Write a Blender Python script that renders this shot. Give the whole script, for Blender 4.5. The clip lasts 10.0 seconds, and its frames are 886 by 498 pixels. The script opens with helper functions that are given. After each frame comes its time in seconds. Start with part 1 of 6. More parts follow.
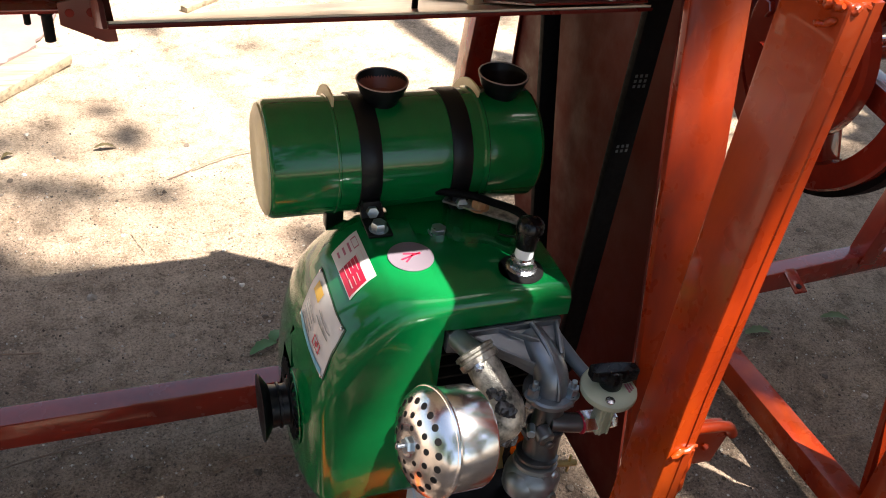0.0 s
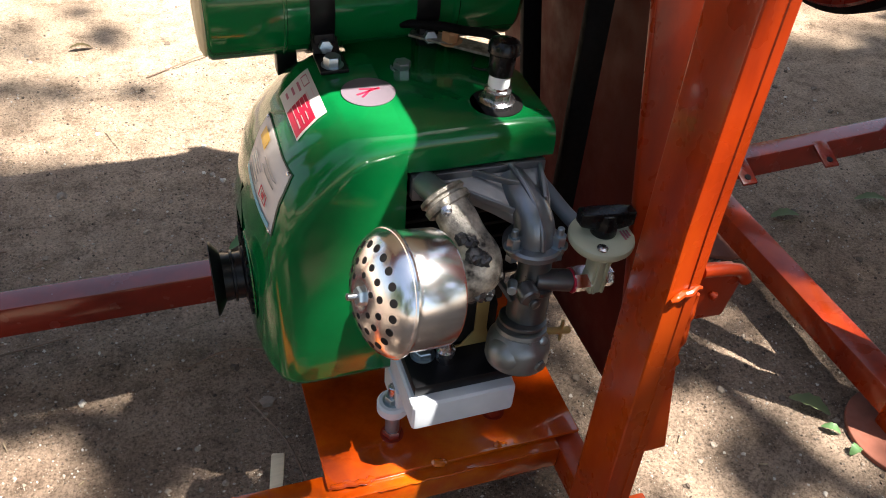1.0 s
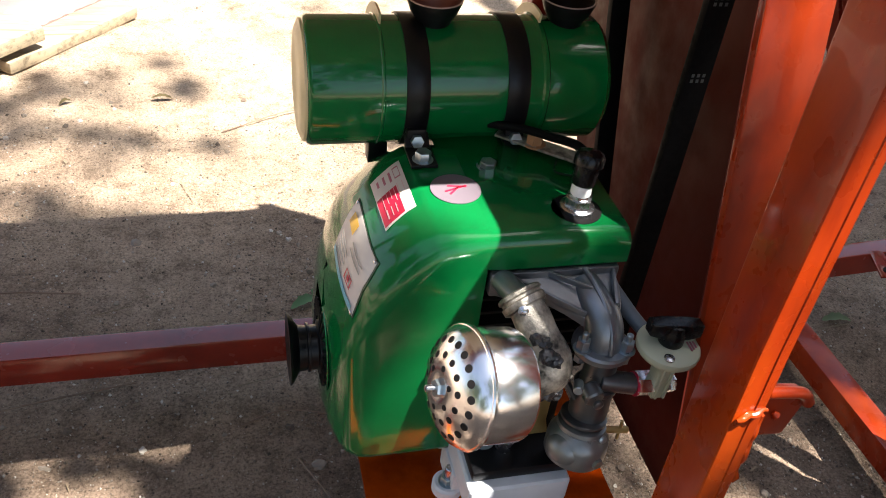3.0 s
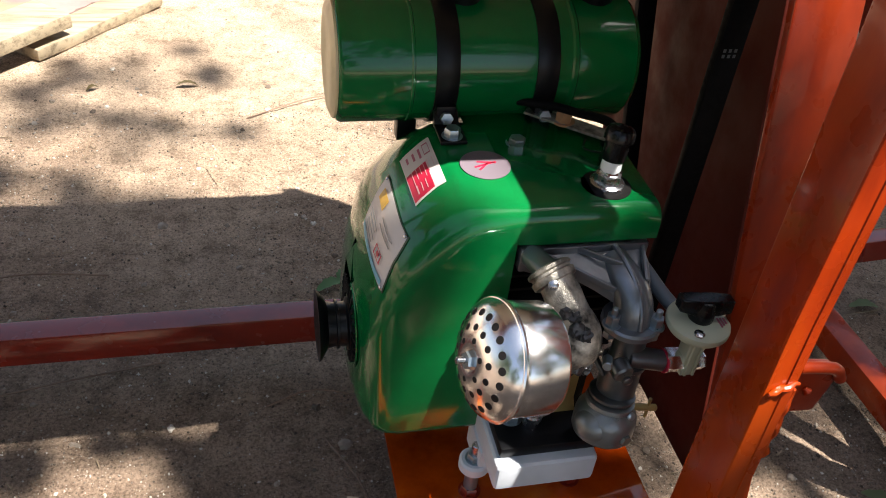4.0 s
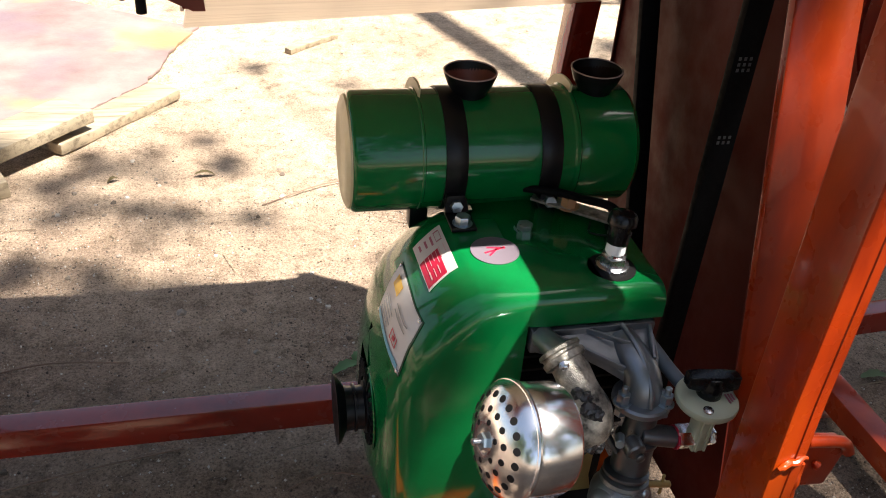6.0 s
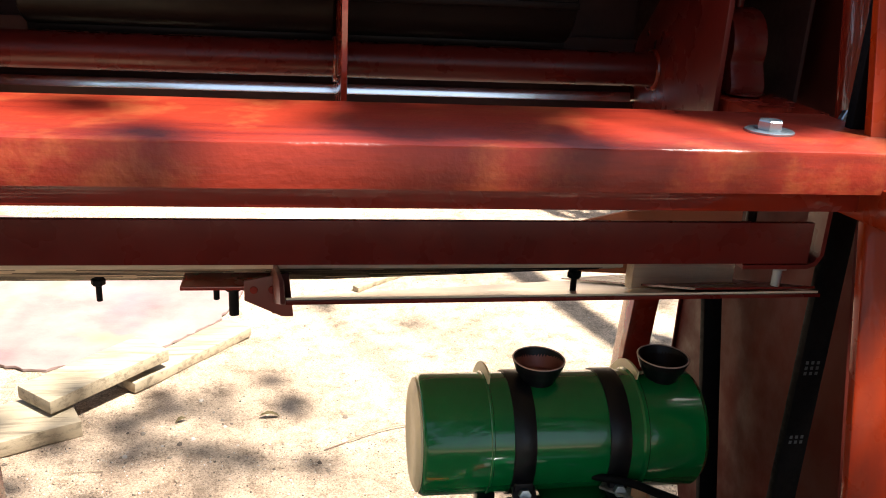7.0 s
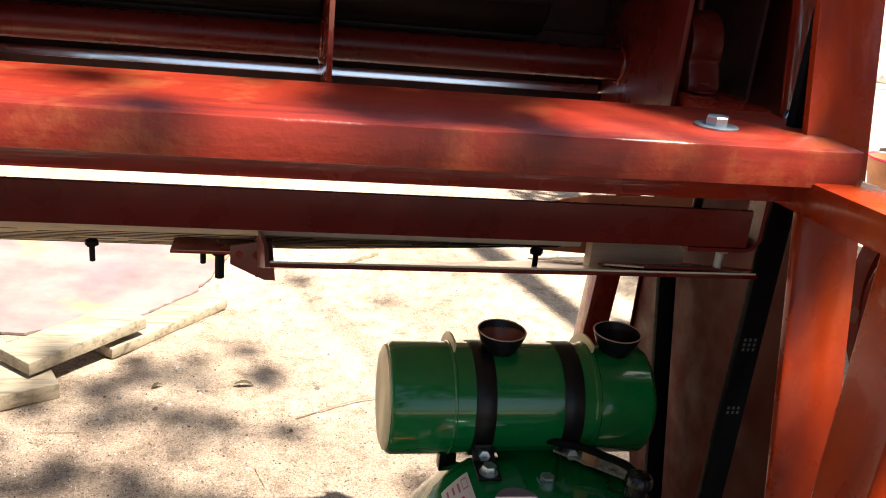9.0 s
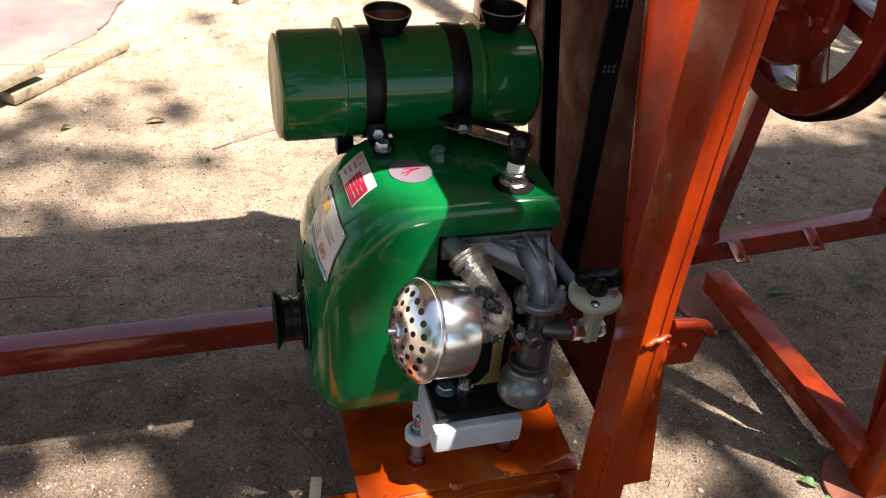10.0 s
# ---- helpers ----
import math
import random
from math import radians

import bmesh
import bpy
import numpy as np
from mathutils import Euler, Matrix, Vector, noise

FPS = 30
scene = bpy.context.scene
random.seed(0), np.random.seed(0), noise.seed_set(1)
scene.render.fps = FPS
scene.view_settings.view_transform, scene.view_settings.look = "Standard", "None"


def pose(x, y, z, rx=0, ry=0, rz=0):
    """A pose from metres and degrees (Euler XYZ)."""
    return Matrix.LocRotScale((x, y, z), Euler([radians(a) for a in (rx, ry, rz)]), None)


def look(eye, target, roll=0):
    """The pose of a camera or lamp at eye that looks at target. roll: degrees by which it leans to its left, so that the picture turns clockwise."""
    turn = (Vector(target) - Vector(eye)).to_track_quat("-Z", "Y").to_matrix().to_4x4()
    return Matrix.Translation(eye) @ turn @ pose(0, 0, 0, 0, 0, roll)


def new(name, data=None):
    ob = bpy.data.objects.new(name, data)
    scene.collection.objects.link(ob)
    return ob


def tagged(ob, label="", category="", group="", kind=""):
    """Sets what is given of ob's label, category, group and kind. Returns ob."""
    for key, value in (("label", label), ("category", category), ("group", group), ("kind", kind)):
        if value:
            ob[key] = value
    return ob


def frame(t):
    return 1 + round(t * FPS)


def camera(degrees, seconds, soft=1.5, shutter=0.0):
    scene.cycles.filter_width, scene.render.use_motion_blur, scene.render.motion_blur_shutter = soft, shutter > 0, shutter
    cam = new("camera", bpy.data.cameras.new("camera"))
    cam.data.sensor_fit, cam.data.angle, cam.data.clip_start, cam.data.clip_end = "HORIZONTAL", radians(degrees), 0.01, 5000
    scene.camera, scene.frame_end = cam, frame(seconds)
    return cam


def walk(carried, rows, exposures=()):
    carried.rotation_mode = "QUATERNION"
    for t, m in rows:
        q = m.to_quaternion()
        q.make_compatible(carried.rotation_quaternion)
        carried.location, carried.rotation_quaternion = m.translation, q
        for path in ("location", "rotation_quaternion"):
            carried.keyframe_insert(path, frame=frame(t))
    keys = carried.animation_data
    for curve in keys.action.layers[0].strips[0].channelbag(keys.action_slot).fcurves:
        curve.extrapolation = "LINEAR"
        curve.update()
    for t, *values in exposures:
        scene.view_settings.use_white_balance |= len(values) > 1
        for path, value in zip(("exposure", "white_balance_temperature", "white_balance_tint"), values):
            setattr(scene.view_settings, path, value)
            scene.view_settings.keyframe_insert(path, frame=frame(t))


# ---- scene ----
cam = camera(54.7, 10.0, soft=1.0)
PATH = [
    (0, (0.015, 0.117, 1.127), (0.64, 1.586, -0.078), 7.7),
    (0.5, (0.089, 0.163, 1.012), (0.654, 1.627, -0.228), 5.1),
    (1, (0.102, 0.125, 0.97), (0.641, 1.536, -0.341), 4.6),
    (1.5, (0.098, 0.105, 0.953), (0.66, 1.457, -0.409), 6.2),
    (2, (0.07, 0.133, 0.979), (0.645, 1.47, -0.393), 9.3),
    (2.5, (0.065, 0.134, 1.002), (0.601, 1.569, -0.283), 9.1),
    (2.7, (0.059, 0.136, 1.025), (0.573, 1.612, -0.223), 8.3),
    (3.8, (0.048, 0.125, 1.019), (0.477, 1.654, -0.197), 6.2),
    (4, (0.041, 0.123, 1.01), (0.479, 1.63, -0.23), 6.7),
    (4.5, (0.036, 0.121, 1.009), (0.501, 1.575, -0.284), 7.9),
    (5, (0.036, 0.115, 1.008), (0.497, 1.577, -0.276), 7.5),
    (5.2, (0.032, 0.114, 1.015), (0.494, 1.589, -0.253), 7.2),
    (6.3, (0.033, 0.099, 1.055), (0.435, 1.795, 0.074), 3.3),
    (6.5, (0.034, 0.106, 1.072), (0.419, 1.858, 0.186), 2.8),
    (7, (0.016, 0.119, 1.125), (0.325, 1.978, 0.455), 3.2),
    (7.5, (-0.059, 0.138, 1.195), (0.127, 2.071, 0.719), 2.3),
    (7.8, (-0.062, 0.12, 1.187), (0.045, 2.076, 0.783), 1.8),
    (8, (-0.063, 0.113, 1.168), (0.034, 2.072, 0.778), 1.8),
    (8.5, (-0.041, 0.092, 1.167), (0.13, 2.021, 0.67), 3.2),
    (9, (0.009, 0.051, 1.139), (0.374, 1.888, 0.439), 5.9),
    (9.5, (0.033, 0.011, 1.1), (0.543, 1.68, 0.124), 6.3),
    (10, (0.054, -0.031, 1.074), (0.548, 1.507, -0.106), 5.0),
]
walk(cam, [(t, look(eye, target, roll)) for t, eye, target, roll in PATH], exposures=[(0, 2.18), (0.5, 2.02), (1, 2.12), (1.5, 2.32), (2.5, 2.36), (4, 1.87), (4.5, 2.07), (5, 2.07), (6.4, 1.85), (7.0, 2.08), (7.6, 1.97), (8.5, 1.84), (9.5, 2.02), (10, 1.84)])

from mathutils.bvhtree import BVHTree

# ---- world and sun ----
SUN = Vector((0.41, -0.26, 1.0)).normalized()
world = bpy.data.worlds.new("sky")
scene.world = world
world.use_nodes = True
wn = world.node_tree.nodes
sky = wn.new("ShaderNodeTexSky")
sky.sky_type = "NISHITA"
sky.sun_disc = False
sky.sun_elevation = math.asin(SUN.z)
sky.sun_rotation = math.atan2(SUN.x, SUN.y)
sky.dust_density = 2.0
wn["Background"].inputs["Strength"].default_value = 0.059
haze = wn.new("ShaderNodeHueSaturation")
haze.inputs["Saturation"].default_value = 0.80
world.node_tree.links.new(sky.outputs["Color"], haze.inputs["Color"])
world.node_tree.links.new(haze.outputs["Color"], wn["Background"].inputs["Color"])
lamp = bpy.data.lights.new("sun", "SUN")
lamp.energy = 5.0
lamp.angle = radians(0.53)
lamp.color = (1.0, 0.96, 0.89)
sun = new("sun", lamp)
sun.matrix_world = look(SUN * 20, (0, 0, 0))
scene.view_settings.exposure = 1.5


# ---- materials ----
def nodes_of(name):
    m = bpy.data.materials.new(name)
    m.use_nodes = True
    nt = m.node_tree
    return m, nt, nt.nodes, nt.links, nt.nodes["Principled BSDF"]


def noise_tex(nt, scale, detail=4.0, rough=0.6, coords="Object"):
    tc = nt.nodes.new("ShaderNodeTexCoord")
    n = nt.nodes.new("ShaderNodeTexNoise")
    n.inputs["Scale"].default_value = scale
    n.inputs["Detail"].default_value = detail
    n.inputs["Roughness"].default_value = rough
    nt.links.new(tc.outputs[coords], n.inputs["Vector"])
    return n


def ramp(nt, src, stops):
    r = nt.nodes.new("ShaderNodeValToRGB")
    el = r.color_ramp.elements
    while len(el) < len(stops):
        el.new(0.5)
    for e, (p, c) in zip(el, stops):
        e.position = p
        e.color = (*c, 1) if len(c) == 3 else c
    nt.links.new(src, r.inputs["Fac"])
    return r


def bump(nt, src, strength, dist, into, previous=None):
    b = nt.nodes.new("ShaderNodeBump")
    b.inputs["Strength"].default_value = strength
    b.inputs["Distance"].default_value = dist
    nt.links.new(src, b.inputs["Height"])
    if previous:
        nt.links.new(previous.outputs["Normal"], b.inputs["Normal"])
    nt.links.new(b.outputs["Normal"], into)
    return b


def mixc(nt, fac, a, b, mode="MIX"):
    m = nt.nodes.new("ShaderNodeMix")
    m.data_type = "RGBA"
    m.blend_type = mode
    for k, v in (("Factor", fac), ("A", a), ("B", b)):
        sock = [i for i in m.inputs if i.name == k and (k == "Factor" and i.type == "VALUE" or k != "Factor" and i.type == "RGBA")][0]
        if isinstance(v, (int, float)):
            sock.default_value = v
        elif isinstance(v, tuple):
            sock.default_value = (*v, 1)
        else:
            nt.links.new(v, sock)
    return [o for o in m.outputs if o.type == "RGBA"][0]


def plain(name, col, rough=0.5, metal=0.0, var=0.12, scale=40.0, bumps=0.1, dist=0.0004, coat=0.0, spec=0.5):
    """A surface with small changes of tone and gloss and a fine relief."""
    m, nt, n, l, p = nodes_of(name)
    big = noise_tex(nt, scale * 0.25, 3)
    fine = noise_tex(nt, scale * 3, 5)
    dark = tuple(c * (1 - var) for c in col)
    light = tuple(min(1, c * (1 + var)) for c in col)
    r = ramp(nt, big.outputs["Fac"], [(0.3, dark), (0.7, light)])
    l.new(r.outputs["Color"], p.inputs["Base Color"])
    rr = ramp(nt, fine.outputs["Fac"], [(0.3, (rough * 0.8,) * 3), (0.7, (min(1, rough * 1.25),) * 3)])
    l.new(rr.outputs["Color"], p.inputs["Roughness"])
    p.inputs["Metallic"].default_value = metal
    p.inputs["Coat Weight"].default_value = coat
    p.inputs["Coat Roughness"].default_value = 0.045
    p.inputs["Specular IOR Level"].default_value = spec
    if bumps:
        bump(nt, fine.outputs["Fac"], bumps, dist, p.inputs["Normal"])
    return m


def enamel(name, col, worn, rough=0.28, wave=0.5, coat=0.5, spec=0.5, light=None, run=1.0):
    """Brushed enamel paint: streaks, thin spots and a wavy gloss."""
    m, nt, n, l, p = nodes_of(name)
    a = noise_tex(nt, 7, 6, 0.65)
    if run != 1.0:
        mp = n.new("ShaderNodeMapping")
        mp.inputs["Scale"].default_value = (1.3, 1.3, run)
        l.new(a.inputs["Vector"].links[0].from_socket, mp.inputs["Vector"])
        l.new(mp.outputs["Vector"], a.inputs["Vector"])
    c = noise_tex(nt, 90, 4)
    w = noise_tex(nt, 22, 3)
    r = ramp(nt, a.outputs["Fac"], [(0.28, worn), (0.5, col), (0.72, light or tuple(min(1, v * 1.18) for v in col))])
    l.new(r.outputs["Color"], p.inputs["Base Color"])
    rr = ramp(nt, w.outputs["Fac"], [(0.3, (rough * 0.7,) * 3), (0.72, (rough * 1.5,) * 3)])
    l.new(rr.outputs["Color"], p.inputs["Roughness"])
    p.inputs["Coat Weight"].default_value = coat
    p.inputs["Coat Roughness"].default_value = 0.025
    p.inputs["Specular IOR Level"].default_value = spec
    b1 = bump(nt, w.outputs["Fac"], 0.25 * wave, 0.004, p.inputs["Normal"])
    bump(nt, c.outputs["Fac"], 0.18, 0.0006, p.inputs["Normal"], b1)
    return m


def timber(name, col, dark, axis=0, scale=1.0, rough=0.75, painted=None, cracks=0.0):
    """Sawn wood with grain along an axis; painted shows through a worn coat."""
    m, nt, n, l, p = nodes_of(name)
    tc = n.new("ShaderNodeTexCoord")
    mp = n.new("ShaderNodeMapping")
    st = [28.0, 28.0, 28.0]
    st[axis] = 2.0
    mp.inputs["Scale"].default_value = [v * scale for v in st]
    l.new(tc.outputs["Object"], mp.inputs["Vector"])
    g = n.new("ShaderNodeTexNoise")
    g.inputs["Scale"].default_value = 2.2
    g.inputs["Detail"].default_value = 8
    g.inputs["Roughness"].default_value = 0.7
    l.new(mp.outputs["Vector"], g.inputs["Vector"])
    stain = noise_tex(nt, 5, 4)
    r = ramp(nt, g.outputs["Fac"], [(0.3, dark), (0.52, col), (0.75, tuple(min(1, v * 1.15) for v in col))])
    out = mixc(nt, ramp(nt, stain.outputs["Fac"], [(0.45, (0, 0, 0)), (0.75, (0.55,) * 3)]).outputs["Color"], r.outputs["Color"], tuple(v * 0.62 for v in col))
    if painted:
        p.inputs["Specular IOR Level"].default_value = 0.25
        worn = noise_tex(nt, 11, 7, 0.72)
        out = mixc(nt, ramp(nt, worn.outputs["Fac"], [(0.52, (0, 0, 0)), (0.68, (0.75,) * 3)]).outputs["Color"], out, painted)
    l.new(out, p.inputs["Base Color"])
    p.inputs["Roughness"].default_value = rough
    fine = noise_tex(nt, 220, 3)
    b1 = bump(nt, g.outputs["Fac"], 0.5, 0.002, p.inputs["Normal"])
    bump(nt, fine.outputs["Fac"], 0.25, 0.001, p.inputs["Normal"], b1)
    if painted:
        lumps = noise_tex(nt, 95, 3, 0.55)
        bump(nt, lumps.outputs["Fac"], 0.55, 0.003, p.inputs["Normal"], b1)
    return m


def earth():
    m, nt, n, l, p = nodes_of("packed_earth")
    a = noise_tex(nt, 1.3, 6, 0.65)
    b = noise_tex(nt, 17, 9, 0.8)
    c = noise_tex(nt, 210, 3, 0.75)
    ra = ramp(nt, a.outputs["Fac"], [(0.3, (0.214, 0.145, 0.103)), (0.7, (0.468, 0.355, 0.262))])
    rb = ramp(nt, b.outputs["Fac"], [(0.33, (0.44, 0.42, 0.40)), (0.5, (1.0,) * 3), (0.68, (1.28,) * 3)])
    o = mixc(nt, 1.0, ra.outputs["Color"], rb.outputs["Color"], "MULTIPLY")
    rc = ramp(nt, c.outputs["Fac"], [(0.30, (0.36,) * 3), (0.48, (0.96,) * 3), (0.72, (1.45,) * 3)])
    o = mixc(nt, 0.95, o, rc.outputs["Color"], "MULTIPLY")
    # Far ground painted paler and near ground darker, in place of sun and shade.
    yard_xyz = n.new("ShaderNodeSeparateXYZ")
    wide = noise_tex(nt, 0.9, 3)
    l.new(wide.inputs["Vector"].links[0].from_socket, yard_xyz.inputs["Vector"])
    uneven_y = n.new("ShaderNodeMath")
    uneven_y.operation = "MULTIPLY_ADD"
    uneven_y.inputs[1].default_value = 1.4
    l.new(wide.outputs["Fac"], uneven_y.inputs[0])
    l.new(yard_xyz.outputs["Y"], uneven_y.inputs[2])
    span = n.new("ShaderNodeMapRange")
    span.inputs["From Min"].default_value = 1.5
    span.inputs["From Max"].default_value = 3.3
    l.new(uneven_y.outputs["Value"], span.inputs["Value"])
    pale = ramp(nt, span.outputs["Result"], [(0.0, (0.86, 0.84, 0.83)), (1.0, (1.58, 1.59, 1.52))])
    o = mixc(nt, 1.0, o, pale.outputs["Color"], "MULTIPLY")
    for scale, lo, tone in ((75, 0.84, (0.42, 0.34, 0.26)), (190, 0.66, (0.56, 0.47, 0.37)), (120, 0.66, (0.10, 0.068, 0.045))):
        v = n.new("ShaderNodeTexVoronoi")
        v.inputs["Scale"].default_value = scale
        tc = n.new("ShaderNodeTexCoord")
        l.new(tc.outputs["Object"], v.inputs["Vector"])
        grit = ramp(nt, v.outputs["Distance"], [(0.12, (1, 1, 1)), (0.24, (0, 0, 0))])
        sel = ramp(nt, v.outputs["Color"], [(lo, (0, 0, 0)), (lo + 0.1, (0.8,) * 3)])
        o = mixc(nt, mixc(nt, 1.0, grit.outputs["Color"], sel.outputs["Color"], "MULTIPLY"), o, tone)
    l.new(o, p.inputs["Base Color"])
    p.inputs["Roughness"].default_value = 0.95
    p.inputs["Specular IOR Level"].default_value = 0.15
    b1 = bump(nt, b.outputs["Fac"], 0.8, 0.016, p.inputs["Normal"])
    bump(nt, c.outputs["Fac"], 1.0, 0.007, p.inputs["Normal"], b1)
    return m


# Deck orange, its yellow patches putting the glow of sunlight into the paint.
DECKORANGE = enamel("orange_enamel_sunlit_tone", (0.37, 0.046, 0.001), (0.18, 0.012, 0.001), rough=0.14, coat=1.0, spec=0.4, light=(0.52, 0.135, 0.001))
ORANGE = enamel("orange_enamel", (0.30, 0.026, 0.0020), (0.15, 0.009, 0.002), rough=0.28, coat=0.18, spec=0.28, light=(0.39, 0.052, 0.002), run=0.25)
OXIDE = enamel("red_oxide_enamel", (0.22, 0.017, 0.007), (0.12, 0.010, 0.005), rough=0.22, coat=0.5, spec=0.3)
OXIDE.node_tree.nodes["Principled BSDF"].inputs["Coat IOR"].default_value = 2.0
GREEN = enamel("green_enamel", (0.002, 0.128, 0.030), (0.0015, 0.104, 0.024), rough=0.13, wave=0.05, coat=0.55, spec=0.3)
# Guard red is oxide enamel darkened for the shade the sheet stands in.
GUARDSHADE = enamel("shaded_guard_enamel", (0.068, 0.010, 0.006), (0.042, 0.006, 0.004), rough=0.5, coat=0.0, spec=0.08, run=0.3)
# Glossy hood red; yellow in its patches imitates hot spots of sun.
HOODRED = enamel("glossy_oxide_sun_spots", (0.30, 0.042, 0.005), (0.16, 0.015, 0.005), rough=0.2, wave=0.5, coat=1.0, spec=0.5, light=(0.52, 0.20, 0.006))
HOODRED.node_tree.nodes["Principled BSDF"].inputs["Coat Roughness"].default_value = 0.09
HOODRED.node_tree.nodes["Principled BSDF"].inputs["Coat IOR"].default_value = 2.2
# Red so dark that it holds the shade inside the drum housing.
SHADERED = plain("shade_dark_red", (0.034, 0.012, 0.010), 0.6, var=0.4, spec=0.2)
WORNRED = plain("worn_orange_paint", (0.42, 0.13, 0.055), 0.5, var=0.25, scale=30)
# Oxide enamel darkened to hold the shade on plates, tube, rails and bearings.
DIMOXIDE = enamel("dimmed_oxide_enamel", (0.105, 0.010, 0.007), (0.065, 0.006, 0.005), rough=0.28, coat=0.0, spec=0.2)
DUSTYRED = plain("dusty_oxide_paint", (0.24, 0.085, 0.055), 0.7, var=0.35, scale=50, bumps=0.3, spec=0.2)
CREAM = plain("cream_paint", (0.62, 0.55, 0.33), 0.4, var=0.15, scale=60)
BLACK = plain("black_paint", (0.005, 0.005, 0.006), 0.35, coat=0.0, var=0.3, spec=0.25)
RUBBER = plain("black_rubber", (0.0035, 0.0035, 0.004), 0.6, var=0.3, bumps=0.25, spec=0.08)
SOOT = plain("sooty_iron", (0.010, 0.009, 0.009), 0.65, var=0.4, bumps=0.5, dist=0.001, spec=0.15)
ALU = plain("cast_aluminium", (0.23, 0.245, 0.265), 0.36, metal=0.8, var=0.2, scale=80, bumps=0.35)
BOWLGREY = plain("dull_grey_casting", (0.20, 0.21, 0.215), 0.38, metal=0.7, var=0.25, scale=80, bumps=0.35)
ZINC = plain("zinc_casting", (0.13, 0.135, 0.14), 0.34, metal=0.8, var=0.25, scale=80, bumps=0.35)
STEEL = plain("bright_steel", (0.50, 0.50, 0.52), 0.25, metal=1.0, var=0.1, bumps=0.2)
GALV = plain("galvanised_steel", (0.36, 0.42, 0.46), 0.33, metal=0.9, var=0.2, bumps=0.3)
CHROME = plain("chrome", (0.90, 0.90, 0.91), 0.20, metal=1.0, var=0.04, scale=20, bumps=0.0)
ELBOW = plain("heat_stained_steel", (0.34, 0.31, 0.265), 0.36, metal=0.7, var=0.95, scale=220, bumps=0.7, dist=0.0015)
SOOTYBRAZE = plain("dark_braze", (0.055, 0.055, 0.058), 0.35, metal=0.7, var=0.4, bumps=0.8, dist=0.002)
GROUNDSTEEL = plain("ground_steel", (0.90, 0.92, 0.95), 0.16, metal=1.0, var=0.03, bumps=0.0)
BRASS = plain("brass", (0.50, 0.36, 0.14), 0.4, metal=0.6, var=0.2)
RUST = plain("rusty_nut", (0.45, 0.24, 0.12), 0.6, metal=0.4, var=0.3, bumps=0.4)
WHITE = plain("white_painted_casting", (0.62, 0.64, 0.68), 0.5, var=0.12, scale=60, bumps=0.4)
CERAMIC = plain("white_ceramic", (0.82, 0.82, 0.82), 0.15, var=0.03)
REGGREEN = plain("pale_grey_green_paint", (0.42, 0.43, 0.31), 0.4, var=0.1)
PLASTIC = plain("black_plastic", (0.005, 0.005, 0.0055), 0.25, spec=0.3)
HOSE = plain("grey_rubber_hose", (0.12, 0.14, 0.16), 0.45)
PLATEEDGE = plain("dull_green_metal", (0.05, 0.075, 0.05), 0.35, metal=0.4, var=0.2)
PAPER = plain("white_label", (0.60, 0.55, 0.52), 0.35, var=0.05)
REDINK = plain("red_print", (0.46, 0.014, 0.045), 0.35, var=0.05)
BLUEINK = plain("pale_blue_print", (0.18, 0.42, 0.52), 0.35, var=0.05)
YELLOWINK = plain("yellow_print", (0.65, 0.36, 0.03), 0.35, var=0.05)
PALEINK = plain("pale_pink_print", (0.60, 0.36, 0.36), 0.35, var=0.1)
FADEDRED = plain("faded_red_print", (0.36, 0.10, 0.14), 0.4, var=0.1)
FAINTINK = plain("faint_grey_print", (0.05, 0.055, 0.06), 0.6, var=0.1)
GREYINK = plain("grey_print", (0.25, 0.25, 0.24), 0.4, var=0.05)
SILVERFOIL = plain("silver_grey_sticker", (0.14, 0.11, 0.13), 0.35, var=0.06)
EARTH = earth()
RAWWOOD = timber("raw_timber", (0.80, 0.66, 0.44), (0.56, 0.42, 0.25))
OLDWOOD = timber("grey_weathered_timber", (0.31, 0.245, 0.16), (0.09, 0.065, 0.04))
LEAF = plain("leaf_green", (0.06, 0.12, 0.03), 0.5, var=0.4, scale=10)
DRYLEAF = plain("pale_leaf", (0.22, 0.27, 0.12), 0.6, var=0.3)
DARKBARK = plain("dark_bark", (0.045, 0.036, 0.03), 0.9, var=0.4, scale=12, bumps=0.6, dist=0.01)
BARK = plain("bark", (0.20, 0.13, 0.09), 0.9, var=0.4, scale=12, bumps=0.8, dist=0.01)
CHUTEWOOD = timber("smooth_worn_timber", (0.78, 0.67, 0.48), (0.55, 0.43, 0.28), rough=0.35)
for node in CHUTEWOOD.node_tree.nodes:
    if node.type == "BUMP":
        node.inputs["Strength"].default_value *= 0.12
CHUTEWOOD.node_tree.nodes["Principled BSDF"].inputs["Coat Weight"].default_value = 0.6
CHUTEWOOD.node_tree.nodes["Principled BSDF"].inputs["Coat Roughness"].default_value = 0.14
PAINTEDWOOD = timber("orange_painted_timber", (0.212, 0.019, 0.008), (0.115, 0.009, 0.006), scale=0.7, rough=0.34, painted=(0.27, 0.062, 0.020))
for node in PAINTEDWOOD.node_tree.nodes:
    if node.type == "BUMP":
        node.inputs["Strength"].default_value *= 0.4
PAINTEDWOOD.node_tree.nodes["Principled BSDF"].inputs["Specular IOR Level"].default_value = 0.4


